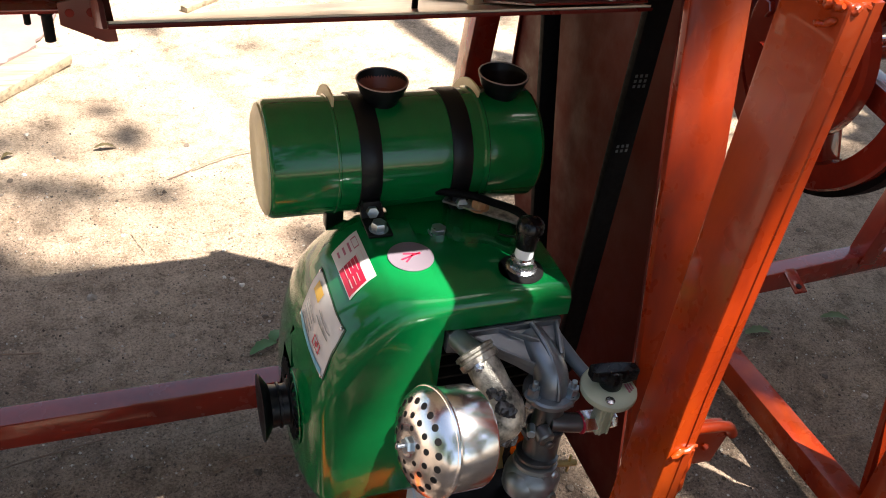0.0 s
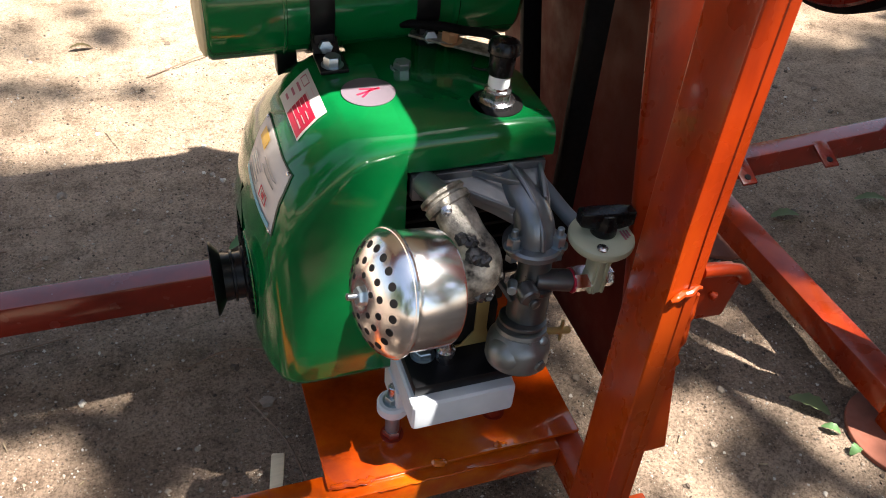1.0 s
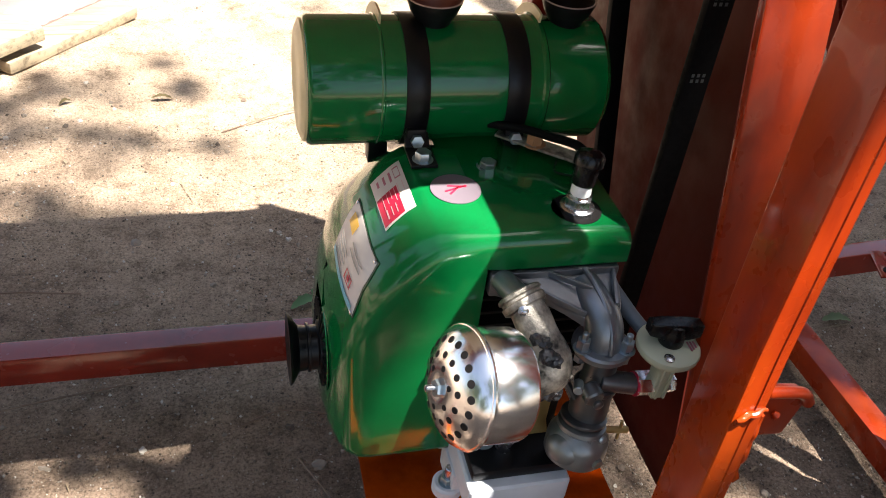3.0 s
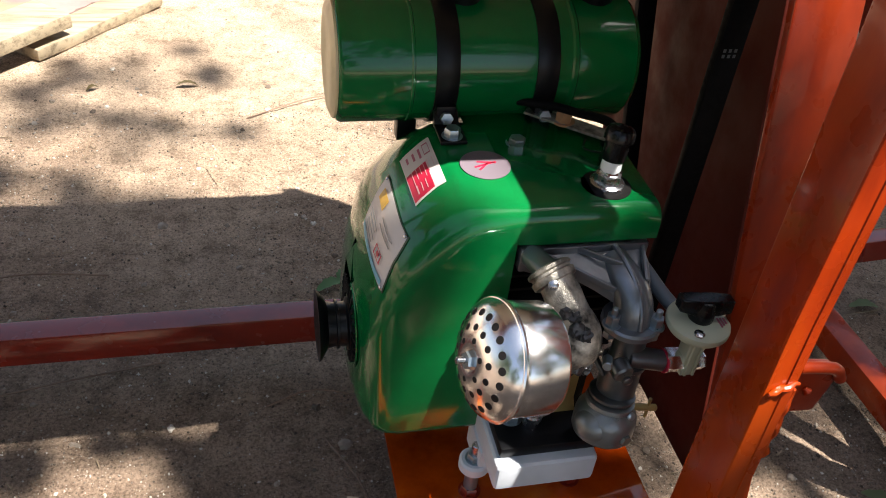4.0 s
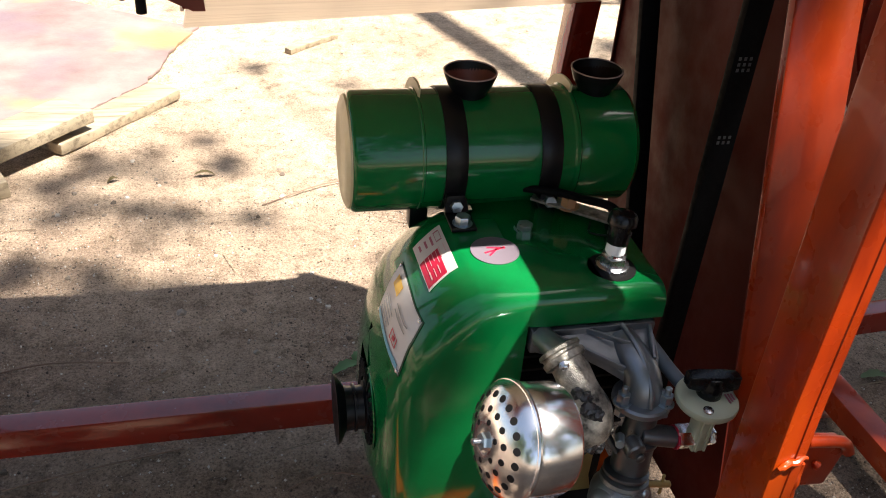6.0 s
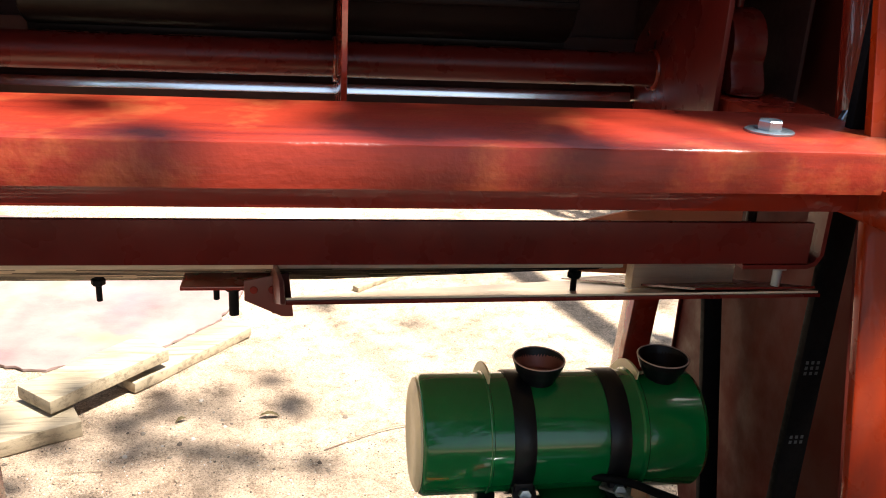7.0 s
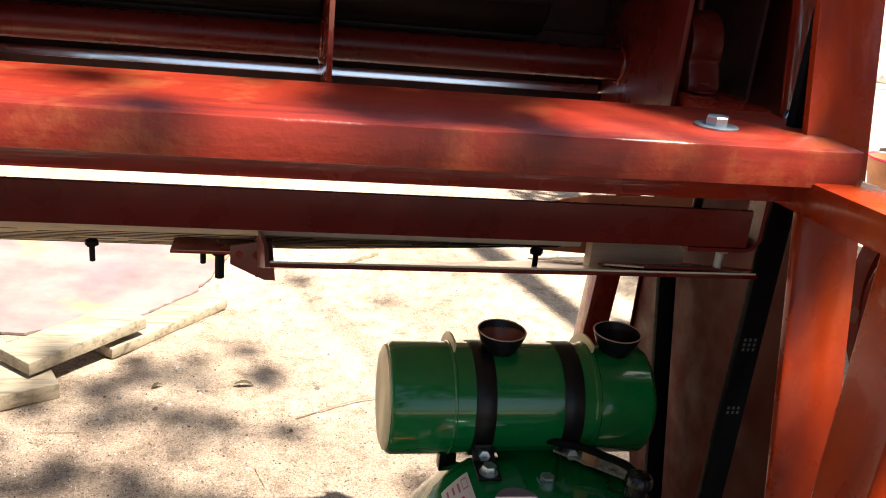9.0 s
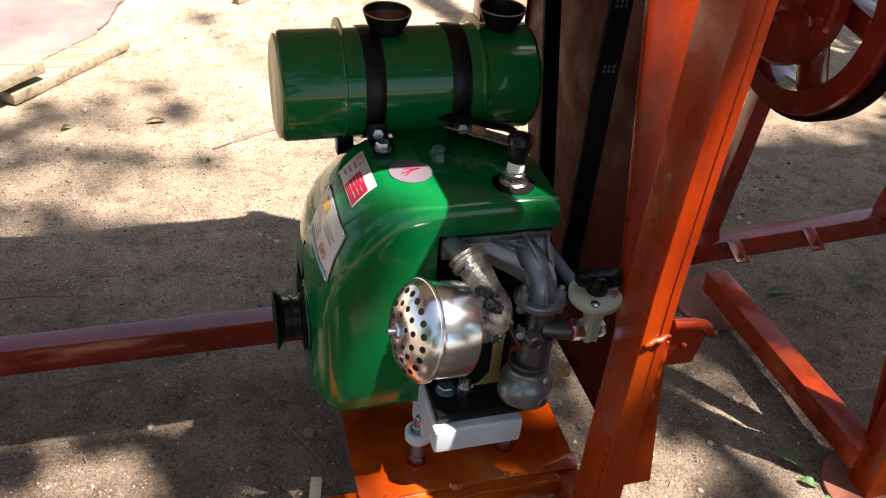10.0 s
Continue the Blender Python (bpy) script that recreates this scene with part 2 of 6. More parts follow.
def stained_slab():
    m, nt, n, l, p = nodes_of("stained_pink_concrete")
    a, b, c = noise_tex(nt, 4, 5), noise_tex(nt, 2.3, 3), noise_tex(nt, 60, 5)
    base = ramp(nt, a.outputs["Fac"], [(0.3, (0.135, 0.085, 0.080)), (0.5, (0.20, 0.135, 0.120)), (0.7, (0.26, 0.19, 0.165))]).outputs["Color"]
    o = mixc(nt, ramp(nt, b.outputs["Fac"], [(0.56, (0, 0, 0)), (0.66, (0.6,) * 3)]).outputs["Color"], base, (0.34, 0.21, 0.07))
    o = mixc(nt, ramp(nt, b.outputs["Color"], [(0.36, (0.6,) * 3), (0.46, (0, 0, 0))]).outputs["Color"], o, (0.13, 0.09, 0.11))
    l.new(o, p.inputs["Base Color"])
    p.inputs["Roughness"].default_value = 0.85
    bump(nt, c.outputs["Fac"], 0.6, 0.003, p.inputs["Normal"])
    return m


SLAB = stained_slab()
DARKSTEEL = plain("dark_oiled_steel", (0.013, 0.007, 0.006), 0.34, metal=0.0, var=0.3, bumps=0.2, spec=0.06)
MAROON = plain("maroon_primer", (0.20, 0.055, 0.04), 0.35, var=0.2)
GREYWALL = plain("whitewashed_brick", (0.72, 0.70, 0.66), 0.9, var=0.15, scale=6, bumps=0.6, dist=0.01)
GREYSHEET = plain("grey_sheet", (0.16, 0.18, 0.19), 0.5, var=0.2, scale=4)
TANBARK = plain("orange_brown_bark", (0.36, 0.19, 0.11), 0.85, var=0.25, scale=8, bumps=0.7, dist=0.01)
def grit_stone():
    m, nt, n, l, p = nodes_of("mixed_grit")
    g = n.new("ShaderNodeNewGeometry")
    r = ramp(nt, g.outputs["Random Per Island"], [(0.0, (0.06, 0.042, 0.03)), (0.35, (0.17, 0.128, 0.095)), (0.75, (0.36, 0.295, 0.23)), (1.0, (0.68, 0.62, 0.54))])
    l.new(r.outputs["Color"], p.inputs["Base Color"])
    p.inputs["Roughness"].default_value = 0.9
    return m


GRIT = grit_stone()
STONE = plain("grey_stone", (0.26, 0.21, 0.165), 0.9, var=0.3, scale=30, bumps=0.6, dist=0.003)


# ---- building helpers ----
def bevelled(bm, width, seg=2, angle=0.6):
    edges = [e for e in bm.edges if len(e.link_faces) == 2 and e.calc_face_angle(0) > angle]
    bmesh.ops.bevel(bm, geom=edges, offset=width, segments=seg, profile=0.6, affect="EDGES", clamp_overlap=True)
    return bm


def join(bm, other):
    me = bpy.data.meshes.new("tmp")
    other.to_mesh(me)
    other.free()
    bm.from_mesh(me)
    bpy.data.meshes.remove(me)
    return bm


def box(x0, x1, y0, y1, z0, z1, bevel=0.0, seg=2, bm=None):
    b = bmesh.new()
    bmesh.ops.create_cube(b, size=1)
    bmesh.ops.transform(b, matrix=Matrix.Translation(((x0 + x1) / 2, (y0 + y1) / 2, (z0 + z1) / 2)) @ Matrix.Diagonal((abs(x1 - x0), abs(y1 - y0), abs(z1 - z0), 1)), verts=b.verts)
    if bevel:
        bevelled(b, bevel, seg)
    return join(bm, b) if bm else b


def frame_of(d, up=(0, 0, 1)):
    d = Vector(d).normalized()
    u = Vector(up)
    if abs(d.dot(u)) > 0.98:
        u = Vector((0, 1, 0))
    x = u.cross(d).normalized()
    return x, d.cross(x), d


def bar(p0, p1, w, h, bevel=0.003, up=(0, 0, 1), bm=None, cut0=None, cut1=None):
    """A rectangular bar from p0 to p1; w across, h along the up direction."""
    p0, p1 = Vector(p0), Vector(p1)
    x, y, d = frame_of(p1 - p0, up)
    b = bmesh.new()
    rows = []
    for p, cut in ((p0, cut0), (p1, cut1)):
        row = []
        for a, c in ((-1, -1), (1, -1), (1, 1), (-1, 1)):
            q = p + x * a * w / 2 + y * c * h / 2
            if cut:
                co, no = Vector(cut[0]), Vector(cut[1])
                q = q + d * ((co - q).dot(no) / d.dot(no))
            row.append(b.verts.new(q))
        rows.append(row)
    for i in range(4):
        b.faces.new((rows[0][i], rows[0][(i + 1) % 4], rows[1][(i + 1) % 4], rows[1][i]))
    b.faces.new(rows[0][::-1])
    b.faces.new(rows[1])
    bmesh.ops.recalc_face_normals(b, faces=b.faces)
    if bevel:
        bevelled(b, bevel)
    return join(bm, b) if bm else b


def lathe(origin, axis, profile, seg=40, bm=None, up=(0, 0, 1), closed=True):
    """Turn a profile of (distance along the axis, radius) about an axis."""
    o = Vector(origin)
    x, y, d = frame_of(axis, up)
    b = bmesh.new()
    rings = []
    for s, r in profile:
        rings.append([b.verts.new(o + d * s + (x * math.cos(a) + y * math.sin(a)) * max(r, 1e-5)) for a in [2 * math.pi * i / seg for i in range(seg)]])
    for p, q in zip(rings, rings[1:]):
        for i in range(seg):
            b.faces.new((p[i], p[(i + 1) % seg], q[(i + 1) % seg], q[i]))
    if closed:
        b.faces.new(rings[0][::-1])
        b.faces.new(rings[-1])
    bmesh.ops.recalc_face_normals(b, faces=b.faces)
    return join(bm, b) if bm else b


def rod(p0, p1, r, seg=20, bevel=0.0, bm=None, r1=None):
    p0, p1 = Vector(p0), Vector(p1)
    n = (p1 - p0).length
    r1 = r if r1 is None else r1
    prof = [(0, r), (n, r1)] if not bevel else [(0, r - bevel), (bevel, r), (n - bevel, r1), (n, r1 - bevel)]
    return lathe(p0, p1 - p0, prof, seg, bm)


def hexagon(p, axis, r, h, bm=None, r_wash=0.0):
    b = lathe(p, axis, [(0, r * 0.98), (h * 0.15, r), (h * 0.85, r), (h, r * 0.9)], 6)
    if r_wash:
        lathe(Vector(p) - Vector(axis).normalized() * 0.0015, axis, [(0, r_wash), (0.002, r_wash)], 24, b)
    return join(bm, b) if bm else b


def smooth_path(pts, n=8):
    """Points of a smooth curve through pts."""
    pts = [Vector(p) for p in pts]
    out = []
    for i in range(len(pts) - 1):
        a, b = pts[i], pts[i + 1]
        p = pts[i - 1] if i else a * 2 - b
        q = pts[i + 2] if i + 2 < len(pts) else b * 2 - a
        for k in range(n):
            t = k / n
            out.append(0.5 * ((2 * a) + (b - p) * t + (2 * p - 5 * a + 4 * b - q) * t * t + (3 * a - p - 3 * b + q) * t ** 3))
    return out + [pts[-1]]


def tube(pts, r, seg=12, n=8, bm=None, radii=None):
    path = smooth_path(pts, n)
    b = bmesh.new()
    rings = []
    x = None
    for i, p in enumerate(path):
        d = (path[min(i + 1, len(path) - 1)] - path[max(i - 1, 0)]).normalized()
        if x is None:
            x = frame_of(d)[0]
        x = (x - d * x.dot(d)).normalized()
        y = d.cross(x)
        rad = r if radii is None else np.interp(i / (len(path) - 1), np.linspace(0, 1, len(radii)), radii)
        rings.append([b.verts.new(p + (x * math.cos(a) + y * math.sin(a)) * rad) for a in [2 * math.pi * k / seg for k in range(seg)]])
    for p, q in zip(rings, rings[1:]):
        for i in range(seg):
            b.faces.new((p[i], p[(i + 1) % seg], q[(i + 1) % seg], q[i]))
    b.faces.new(rings[0][::-1])
    b.faces.new(rings[-1])
    bmesh.ops.recalc_face_normals(b, faces=b.faces)
    return join(bm, b) if bm else b


def loft(sections, bm=None, caps=True):
    b = bmesh.new()
    rings = [[b.verts.new(p) for p in s] for s in sections]
    n = len(rings[0])
    for p, q in zip(rings, rings[1:]):
        for i in range(n):
            b.faces.new((p[i], p[(i + 1) % n], q[(i + 1) % n], q[i]))
    if caps:
        b.faces.new(rings[0][::-1])
        b.faces.new(rings[-1])
    bmesh.ops.recalc_face_normals(b, faces=b.faces)
    return join(bm, b) if bm else b


def prism(points, lift, bevel=0.0, bm=None):
    """A flat outline given in space, thickened by the vector lift."""
    b = bmesh.new()
    lift = Vector(lift)
    lo = [b.verts.new(Vector(p)) for p in points]
    hi = [b.verts.new(Vector(p) + lift) for p in points]
    n = len(lo)
    for i in range(n):
        b.faces.new((lo[i], lo[(i + 1) % n], hi[(i + 1) % n], hi[i]))
    b.faces.new(lo[::-1])
    b.faces.new(hi)
    bmesh.ops.recalc_face_normals(b, faces=b.faces)
    if bevel:
        bevelled(b, bevel)
    return join(bm, b) if bm else b


def mesh_of(name, bm, material, angle=35):
    me = bpy.data.meshes.new(name)
    bm.to_mesh(me)
    bm.free()
    me.polygons.foreach_set("use_smooth", [True] * len(me.polygons))
    me.set_sharp_from_angle(angle=radians(angle))
    me.materials.append(material)
    return me


def part(name, bm, material, parent, label="", angle=35):
    ob = new(name, mesh_of(name, bm, material, angle))
    ob.parent = parent
    if parent.type == "EMPTY":
        ob.matrix_parent_inverse = Matrix.Translation(-parent.location)
    return tagged(ob, label)


def thing(name, at, label, category, group="", kind=""):
    ob = new(name)
    ob.location = at
    ob.empty_display_size = 0.05
    return tagged(ob, label, category, group, kind)


def single(name, bm, material, label, category, group="", kind="", angle=35):
    return tagged(new(name, mesh_of(name, bm, material, angle)), label, category, group, kind)


# ---- ground ----
def ground():
    near = [i * 0.04 for i in range(-60, -19)] + [-0.76 + i * 0.013 for i in range(1, 166)] + [1.4 + i * 0.04 for i in range(77)]
    xs = [-400, -150, -60, -25, -12, -7, -4.5, -3.2] + near + [4.9, 5.6, 7, 9, 12, 20, 45, 120, 400]
    ys = [-400, -150, -60, -25, -12, -7, -4, -2.5, -1.5] + [i * 0.04 for i in range(-20, 11)] + [0.4 + i * 0.013 for i in range(1, 123)] + [2.02 + i * 0.04 for i in range(56)] + [4.6, 5.2, 6, 7, 9, 12, 18, 30, 60, 150, 400]
    me = bpy.data.meshes.new("ground")
    verts = []
    for y in ys:
        for x in xs:
            fade = max(0.0, 1 - max(abs(x - 0.7) / 5, abs(y - 1.5) / 5))
            h = 0.010 * noise.noise(Vector((x * 1.7, y * 1.7, 0))) + 0.006 * noise.noise(Vector((x * 6, y * 6, 3)))
            h += 0.0035 * noise.noise(Vector((x * 26, y * 26, 9))) + 0.002 * noise.noise(Vector((x * 55, y * 55, 4)))
            verts.append((x, y, h * fade))
    w = len(xs)
    faces = [(j * w + i, j * w + i + 1, (j + 1) * w + i + 1, (j + 1) * w + i) for j in range(len(ys) - 1) for i in range(w - 1)]
    me.from_pydata(verts, [], faces)
    me.polygons.foreach_set("use_smooth", [True] * len(me.polygons))
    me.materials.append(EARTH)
    return tagged(new("ground", me), "dry brown packed earth with grit and small stones", "ground", kind="structure")


ground()



# ---- machine frame ----
S = 0.038


def weld(p0, p1, r, n, seed):
    """An uneven weld bead from p0 to p1."""
    rng = random.Random(seed)
    p0, p1 = Vector(p0), Vector(p1)
    m = max(4, n)
    pts = [p0.lerp(p1, k / (m - 1)) + Vector((rng.uniform(-1, 1), rng.uniform(-1, 1), rng.uniform(-1, 1))) * r * 0.35 for k in range(m)]
    return tube(pts, r, 10, 3, radii=[r * (0.5 if k in (0, m - 1) else rng.uniform(0.65, 1.15)) for k in range(m)])


def braze(spots, seed):
    """Uneven lumps of filler run together."""
    rng = random.Random(seed)
    b = bmesh.new()
    for (x, y, z), r in spots:
        o = bmesh.new()
        bmesh.ops.create_icosphere(o, subdivisions=3, radius=1)
        k = Vector((rng.uniform(0, 9), rng.uniform(0, 9), rng.uniform(0, 9)))
        for v in o.verts:
            d = 1 + 0.45 * noise.noise(v.co * 1.7 + k) + 0.2 * noise.noise(v.co * 4.5 + k)
            v.co = Vector((x, y, z)) + v.co * r * d
        join(b, o)
    return b


def machine_frame():
    f = thing("machine_frame", (0.5, 0.9, 0), "orange and dark red painted welded steel frame standing on earth", "frame")
    part("front_beam", bar((-1.2, 0.672, 0.108), (0.475, 0.672, 0.108), S, S, 0.004), DECKORANGE, f)
    part("mounting_plate", box(0.195, 0.505, 0.668, 1.055, 0.1275, 0.1335, 0.0015), DECKORANGE, f)
    part("side_beam", bar((0.492, 0.60, 0.1), (0.492, 1.055, 0.1), 0.034, 0.04), ORANGE, f)
    part("rear_beam", bar((-1.2, 1.078, 0.0985), (0.60, 1.078, 0.0985), S, 0.052, 0.004), OXIDE, f)
    secs = []
    lip = []
    for z, wide in ((0.0, 0.0), (0.55, 0.0), (0.70, 0.005), (0.927, 0.014)):
        x, y = 0.431 + 0.062 * z, 0.499 + 0.088 * z
        secs.append([(x + wide, y, z), (x + 0.034 + wide, y + 0.005, z), (x + 0.048 + wide, y + 0.080, z), (x + 0.014, y + 0.075, z)])
        lip.append([(x + 0.0215 + wide, y + 0.0045, z), (x + 0.0230 + wide, y + 0.0021, z), (x + 0.0335 + wide, y + 0.0036, z), (x + 0.0350 + wide, y + 0.012, z), (x + 0.030 + wide, y + 0.010, z)])
    leg = part("front_leg", bevelled(loft(secs), 0.004, 3), ORANGE, f)
    part("edge_strip", loft(lip), ORANGE, leg)
    part("weld_bead", weld((0.497, 0.620, 0.923), (0.500, 0.586, 0.923), 0.0045, 9, 21), ORANGE, leg)
    part("weld_bead", weld((0.503, 0.583, 0.922), (0.530, 0.587, 0.924), 0.0040, 8, 22), ORANGE, leg)
    part("weld_bead", weld((0.494, 0.600, 0.905), (0.502, 0.588, 0.912), 0.0035, 6, 23), ORANGE, leg)
    part("weld_bead", weld((0.492, 0.540, 0.395), (0.4975, 0.549, 0.475), 0.0045, 12, 3), ORANGE, leg)
    part("weld_bead", weld((0.466, 0.5405, 0.484), (0.496, 0.545, 0.488), 0.0035, 7, 4), ORANGE, leg)
    part("foot_pad", box(0.515, 0.575, 0.545, 0.605, 0.0, 0.065, 0.004), ORANGE, f)
    part("top_arm", bar((0.519, 0.602, 0.9435), (0.505, 0.86, 0.9345), 0.070, 0.033, 0.004), ORANGE, f)
    lug = part("lug", prism([(0.500, 0.572, 0.415), (0.557, 0.572, 0.412), (0.565, 0.572, 0.455), (0.556, 0.572, 0.472), (0.500, 0.572, 0.480)], (0, 0.012, 0), 0.003), ORANGE, f)
    part("lug_lip", tube([(0.515, 0.570, 0.479), (0.545, 0.570, 0.475), (0.558, 0.570, 0.470), (0.566, 0.570, 0.458)], 0.006, 12), ORANGE, lug)
    part("lug_bead", weld((0.534, 0.5705, 0.448), (0.541, 0.5705, 0.440), 0.0045, 5, 13), ORANGE, lug)
    inner = part("inner_leg", bar((0.5355, 0.5965, 0.175), (0.5355, 0.8925, 1.36), 0.069, 0.010, 0.002, up=(0, -1, 0)), ORANGE, f)
    part("stiffening_lip", bar((0.566, 0.609, 0.185), (0.566, 0.902, 1.355), 0.006, 0.022, 0.0015, up=(0, -1, 0)), ORANGE, inner)
    rail = part("top_rail", bar((-0.85, 0.775, 0.9396), (0.50, 0.775, 0.9396), 0.04, 0.0224, 0.003), OXIDE, f)
    for x in (-0.312, 0.410):
        part("bolt_end", rod((x, 0.806, 0.95), (x, 0.806, 0.903), 0.0048, 12), DARKSTEEL, rail)
    part("bearing_beam", box(-0.46, -0.378, 0.903, 1.09, 0.955, 0.9855, 0.002), OXIDE, f)
    part("bearing_beam", box(0.452, 0.53, 0.903, 1.12, 0.955, 0.9855, 0.002), OXIDE, f)
    part("rear_leg", bar((-0.46, 1.30, 0.0), (-0.46, 1.22, 0.95), 0.045, 0.045, 0.003, up=(0, -1, 0)), OXIDE, f)
    part("rear_leg", bar((0.497, 1.313, 0.0), (0.518, 1.22, 0.954), 0.04, 0.04, 0.003, up=(0, -1, 0)), OXIDE, f)
    up = part("upright_angle", bar((0.5445, 0.889, 0.95), (0.5445, 0.965, 1.30), 0.026, 0.004, 0.001, up=(0, -1, 0)), OXIDE, f)
    part("upright_bolt", hexagon((0.536, 0.884, 0.984), (0, -1, 0.2), 0.0105, 0.008), GALV, up, "zinc plated hex bolt")
    # right hand bay
    rb = part("bay_rear_beam", bar((0.90, 1.095, 0.148), (2.0, 1.165, 0.148), 0.036, 0.045), OXIDE, f)
    for x, y in ((1.158, 1.078), (0.985, 1.066)):
        t = prism([(x - 0.014, y + 0.022, 0.168), (x + 0.014, y + 0.022, 0.168), (x + 0.014, y - 0.028, 0.150), (x - 0.014, y - 0.028, 0.150)], (0, 0, 0.004), 0.001)
        tab = part("tab", t, OXIDE, rb)
        part("tab_hole", rod((x, y - 0.016, 0.156), (x, y - 0.017, 0.1595), 0.0055, 16), SOOT, tab)
    part("bay_side_beam", bar((0.984, 1.10, 0.063), (0.996, 0.64, 0.063), 0.044, 0.044), ORANGE, f)
    part("bay_leg", bar((1.012, 0.628, 0.0), (1.065, 0.705, 0.86), 0.042, 0.045, up=(0, -1, 0)), ORANGE, f)
    part("bay_inner_leg", bar((1.035, 0.664, 0.06), (1.045, 0.885, 0.95), 0.045, 0.010, 0.002, up=(0, -1, 0)), ORANGE, f)
    part("bay_post", bar((0.955, 1.13, 0.16), (1.02, 1.14, 0.75), 0.035, 0.03, up=(0, -1, 0)), OXIDE, f)
    part("bay_upright", bar((1.36, 1.12, 0.15), (1.47, 1.13, 0.9), 0.045, 0.04, up=(0, -1, 0)), OXIDE, f)
    for x, y in ((1.022, 0.622), (1.0, 1.10)):
        part("foot_disc", lathe((x, y, 0.0), (0, 0, 1), [(0, 0.082), (0.006, 0.082), (0.007, 0.081)], 48), DUSTYRED, f, "dusty red painted steel foot disc")
    part("weld_bead", weld((0.20, 0.669, 0.1325), (0.25, 0.668, 0.1325), 0.0045, 9, 1), DECKORANGE, f)
    part("weld_bead", weld((0.318, 0.668, 0.1325), (0.336, 0.668, 0.1325), 0.005, 5, 2), DECKORANGE, f)
    part("weld_bead", weld((0.395, 0.672, 0.1325), (0.412, 0.672, 0.1325), 0.005, 5, 5), DECKORANGE, f)
    part("weld_bead", weld((0.25, 0.6535, 0.127), (0.44, 0.6535, 0.127), 0.0016, 40, 6), DECKORANGE, f)
    return f


machine_frame()


def guard():
    g = thing("belt_guard", (0.58, 1.0, 0.1), "red painted sheet steel belt guard panel, darkened for shade", "panel")
    out = [(0.585, 0.975, 1.16), (0.585, 1.27, 1.16), (0.585, 1.27, 0.50), (0.585, 1.16, 0.30), (0.585, 1.0, 0.104), (0.585, 0.715, 0.104), (0.585, 0.738, 0.20)]
    part("sheet", prism(out, (0.004, 0, 0), 0.0008), GUARDSHADE, g)
    part("flange", bar((0.595, 1.268, 0.50), (0.595, 1.268, 1.16), 0.03, 0.004, 0.001, up=(0, -1, 0)), GUARDSHADE, g)
    return g


guard()


def belts():
    b = thing("drive_belt", (0.545, 0.83, 0.2), "black rubber drive belt running up beside the guard", "belt")
    part("front_run", bar((0.517, 0.832, 0.30), (0.517, 0.832, 1.12), 0.028, 0.012, 0.003, up=(0, -1, 0)), RUBBER, b)
    part("back_run", bar((0.548, 0.95, 0.16), (0.548, 1.235, 1.12), 0.026, 0.012, 0.003, up=(0, -1, 0)), RUBBER, b)
    for z0, rows in ((0.735, 3), (0.655, 2)):
        for i in range(3):
            for k in range(rows):
                z = z0 + k * 0.006
                y = 0.832 - 0.006
                part("print_bar", box(0.5085 + i * 0.006, 0.5115 + i * 0.006, y - 0.0003, y, z, z + 0.0035), FAINTINK, b, "faint grey printed mark")
    return b


belts()


def wheel():
    c = Vector((0.80, 0.865, 0.748))
    w = thing("flywheel", c, "large red painted cast iron belt wheel", "pulley")
    part("rim", lathe(c - Vector((0.025, 0, 0)), (1, 0, 0), [(0, 0.135), (0, 0.164), (0.004, 0.167), (0.046, 0.167), (0.05, 0.164), (0.05, 0.135), (0.03, 0.13), (0.02, 0.13), (0, 0.135)], 72, closed=False), OXIDE, w)
    for i in range(6):
        a = math.radians(-113 + 60 * i)
        d = Vector((0, math.cos(a), math.sin(a)))
        part("spoke", bar(c + d * 0.03, c + d * 0.14, 0.03, 0.030, 0.006, up=(1, 0, 0)), OXIDE, w)
    part("hub_plate", lathe(c - Vector((0.05, 0, 0)), (1, 0, 0), [(0, 0.03), (0, 0.098), (0.004, 0.103), (0.02, 0.103), (0.028, 0.09)], 64), OXIDE, w)
    part("bearing_hub", lathe(c - Vector((0.085, 0, 0)), (1, 0, 0), [(0, 0.016), (0, 0.03), (0.012, 0.038), (0.03, 0.042), (0.04, 0.06)], 40), OXIDE, w)
    part("shaft", rod(c - Vector((0.11, 0, 0)), c + Vector((0.3, 0, 0)), 0.014, 24), OXIDE, w)
    for i in range(4):
        a = math.radians(20 + 90 * i)
        part("hub_bolt", hexagon(c + Vector((-0.05, 0.075 * math.cos(a), 0.075 * math.sin(a))), (-1, 0, 0), 0.011, 0.009), OXIDE, w)
    part("belt", lathe(c - Vector((0.012, 0, 0)), (1, 0, 0), [(0, 0.1665), (0, 0.175), (0.024, 0.175), (0.024, 0.1665), (0, 0.1665)], 72, closed=False), RUBBER, w, "black rubber belt")
    return w


wheel()


# ---- feed table ----
def screw(x, y, z, parent, washer=0.021):
    part("washer", lathe((x, y, z), (0, 0, 1), [(0, washer), (0.0015, washer), (0.002, washer * 0.96)], 36), GALV, parent, "zinc plated washer")
    part("bolt_head", hexagon((x, y, z + 0.002), (0, 0, 1), 0.0112, 0.0085), GALV, parent, "zinc plated bolt head")


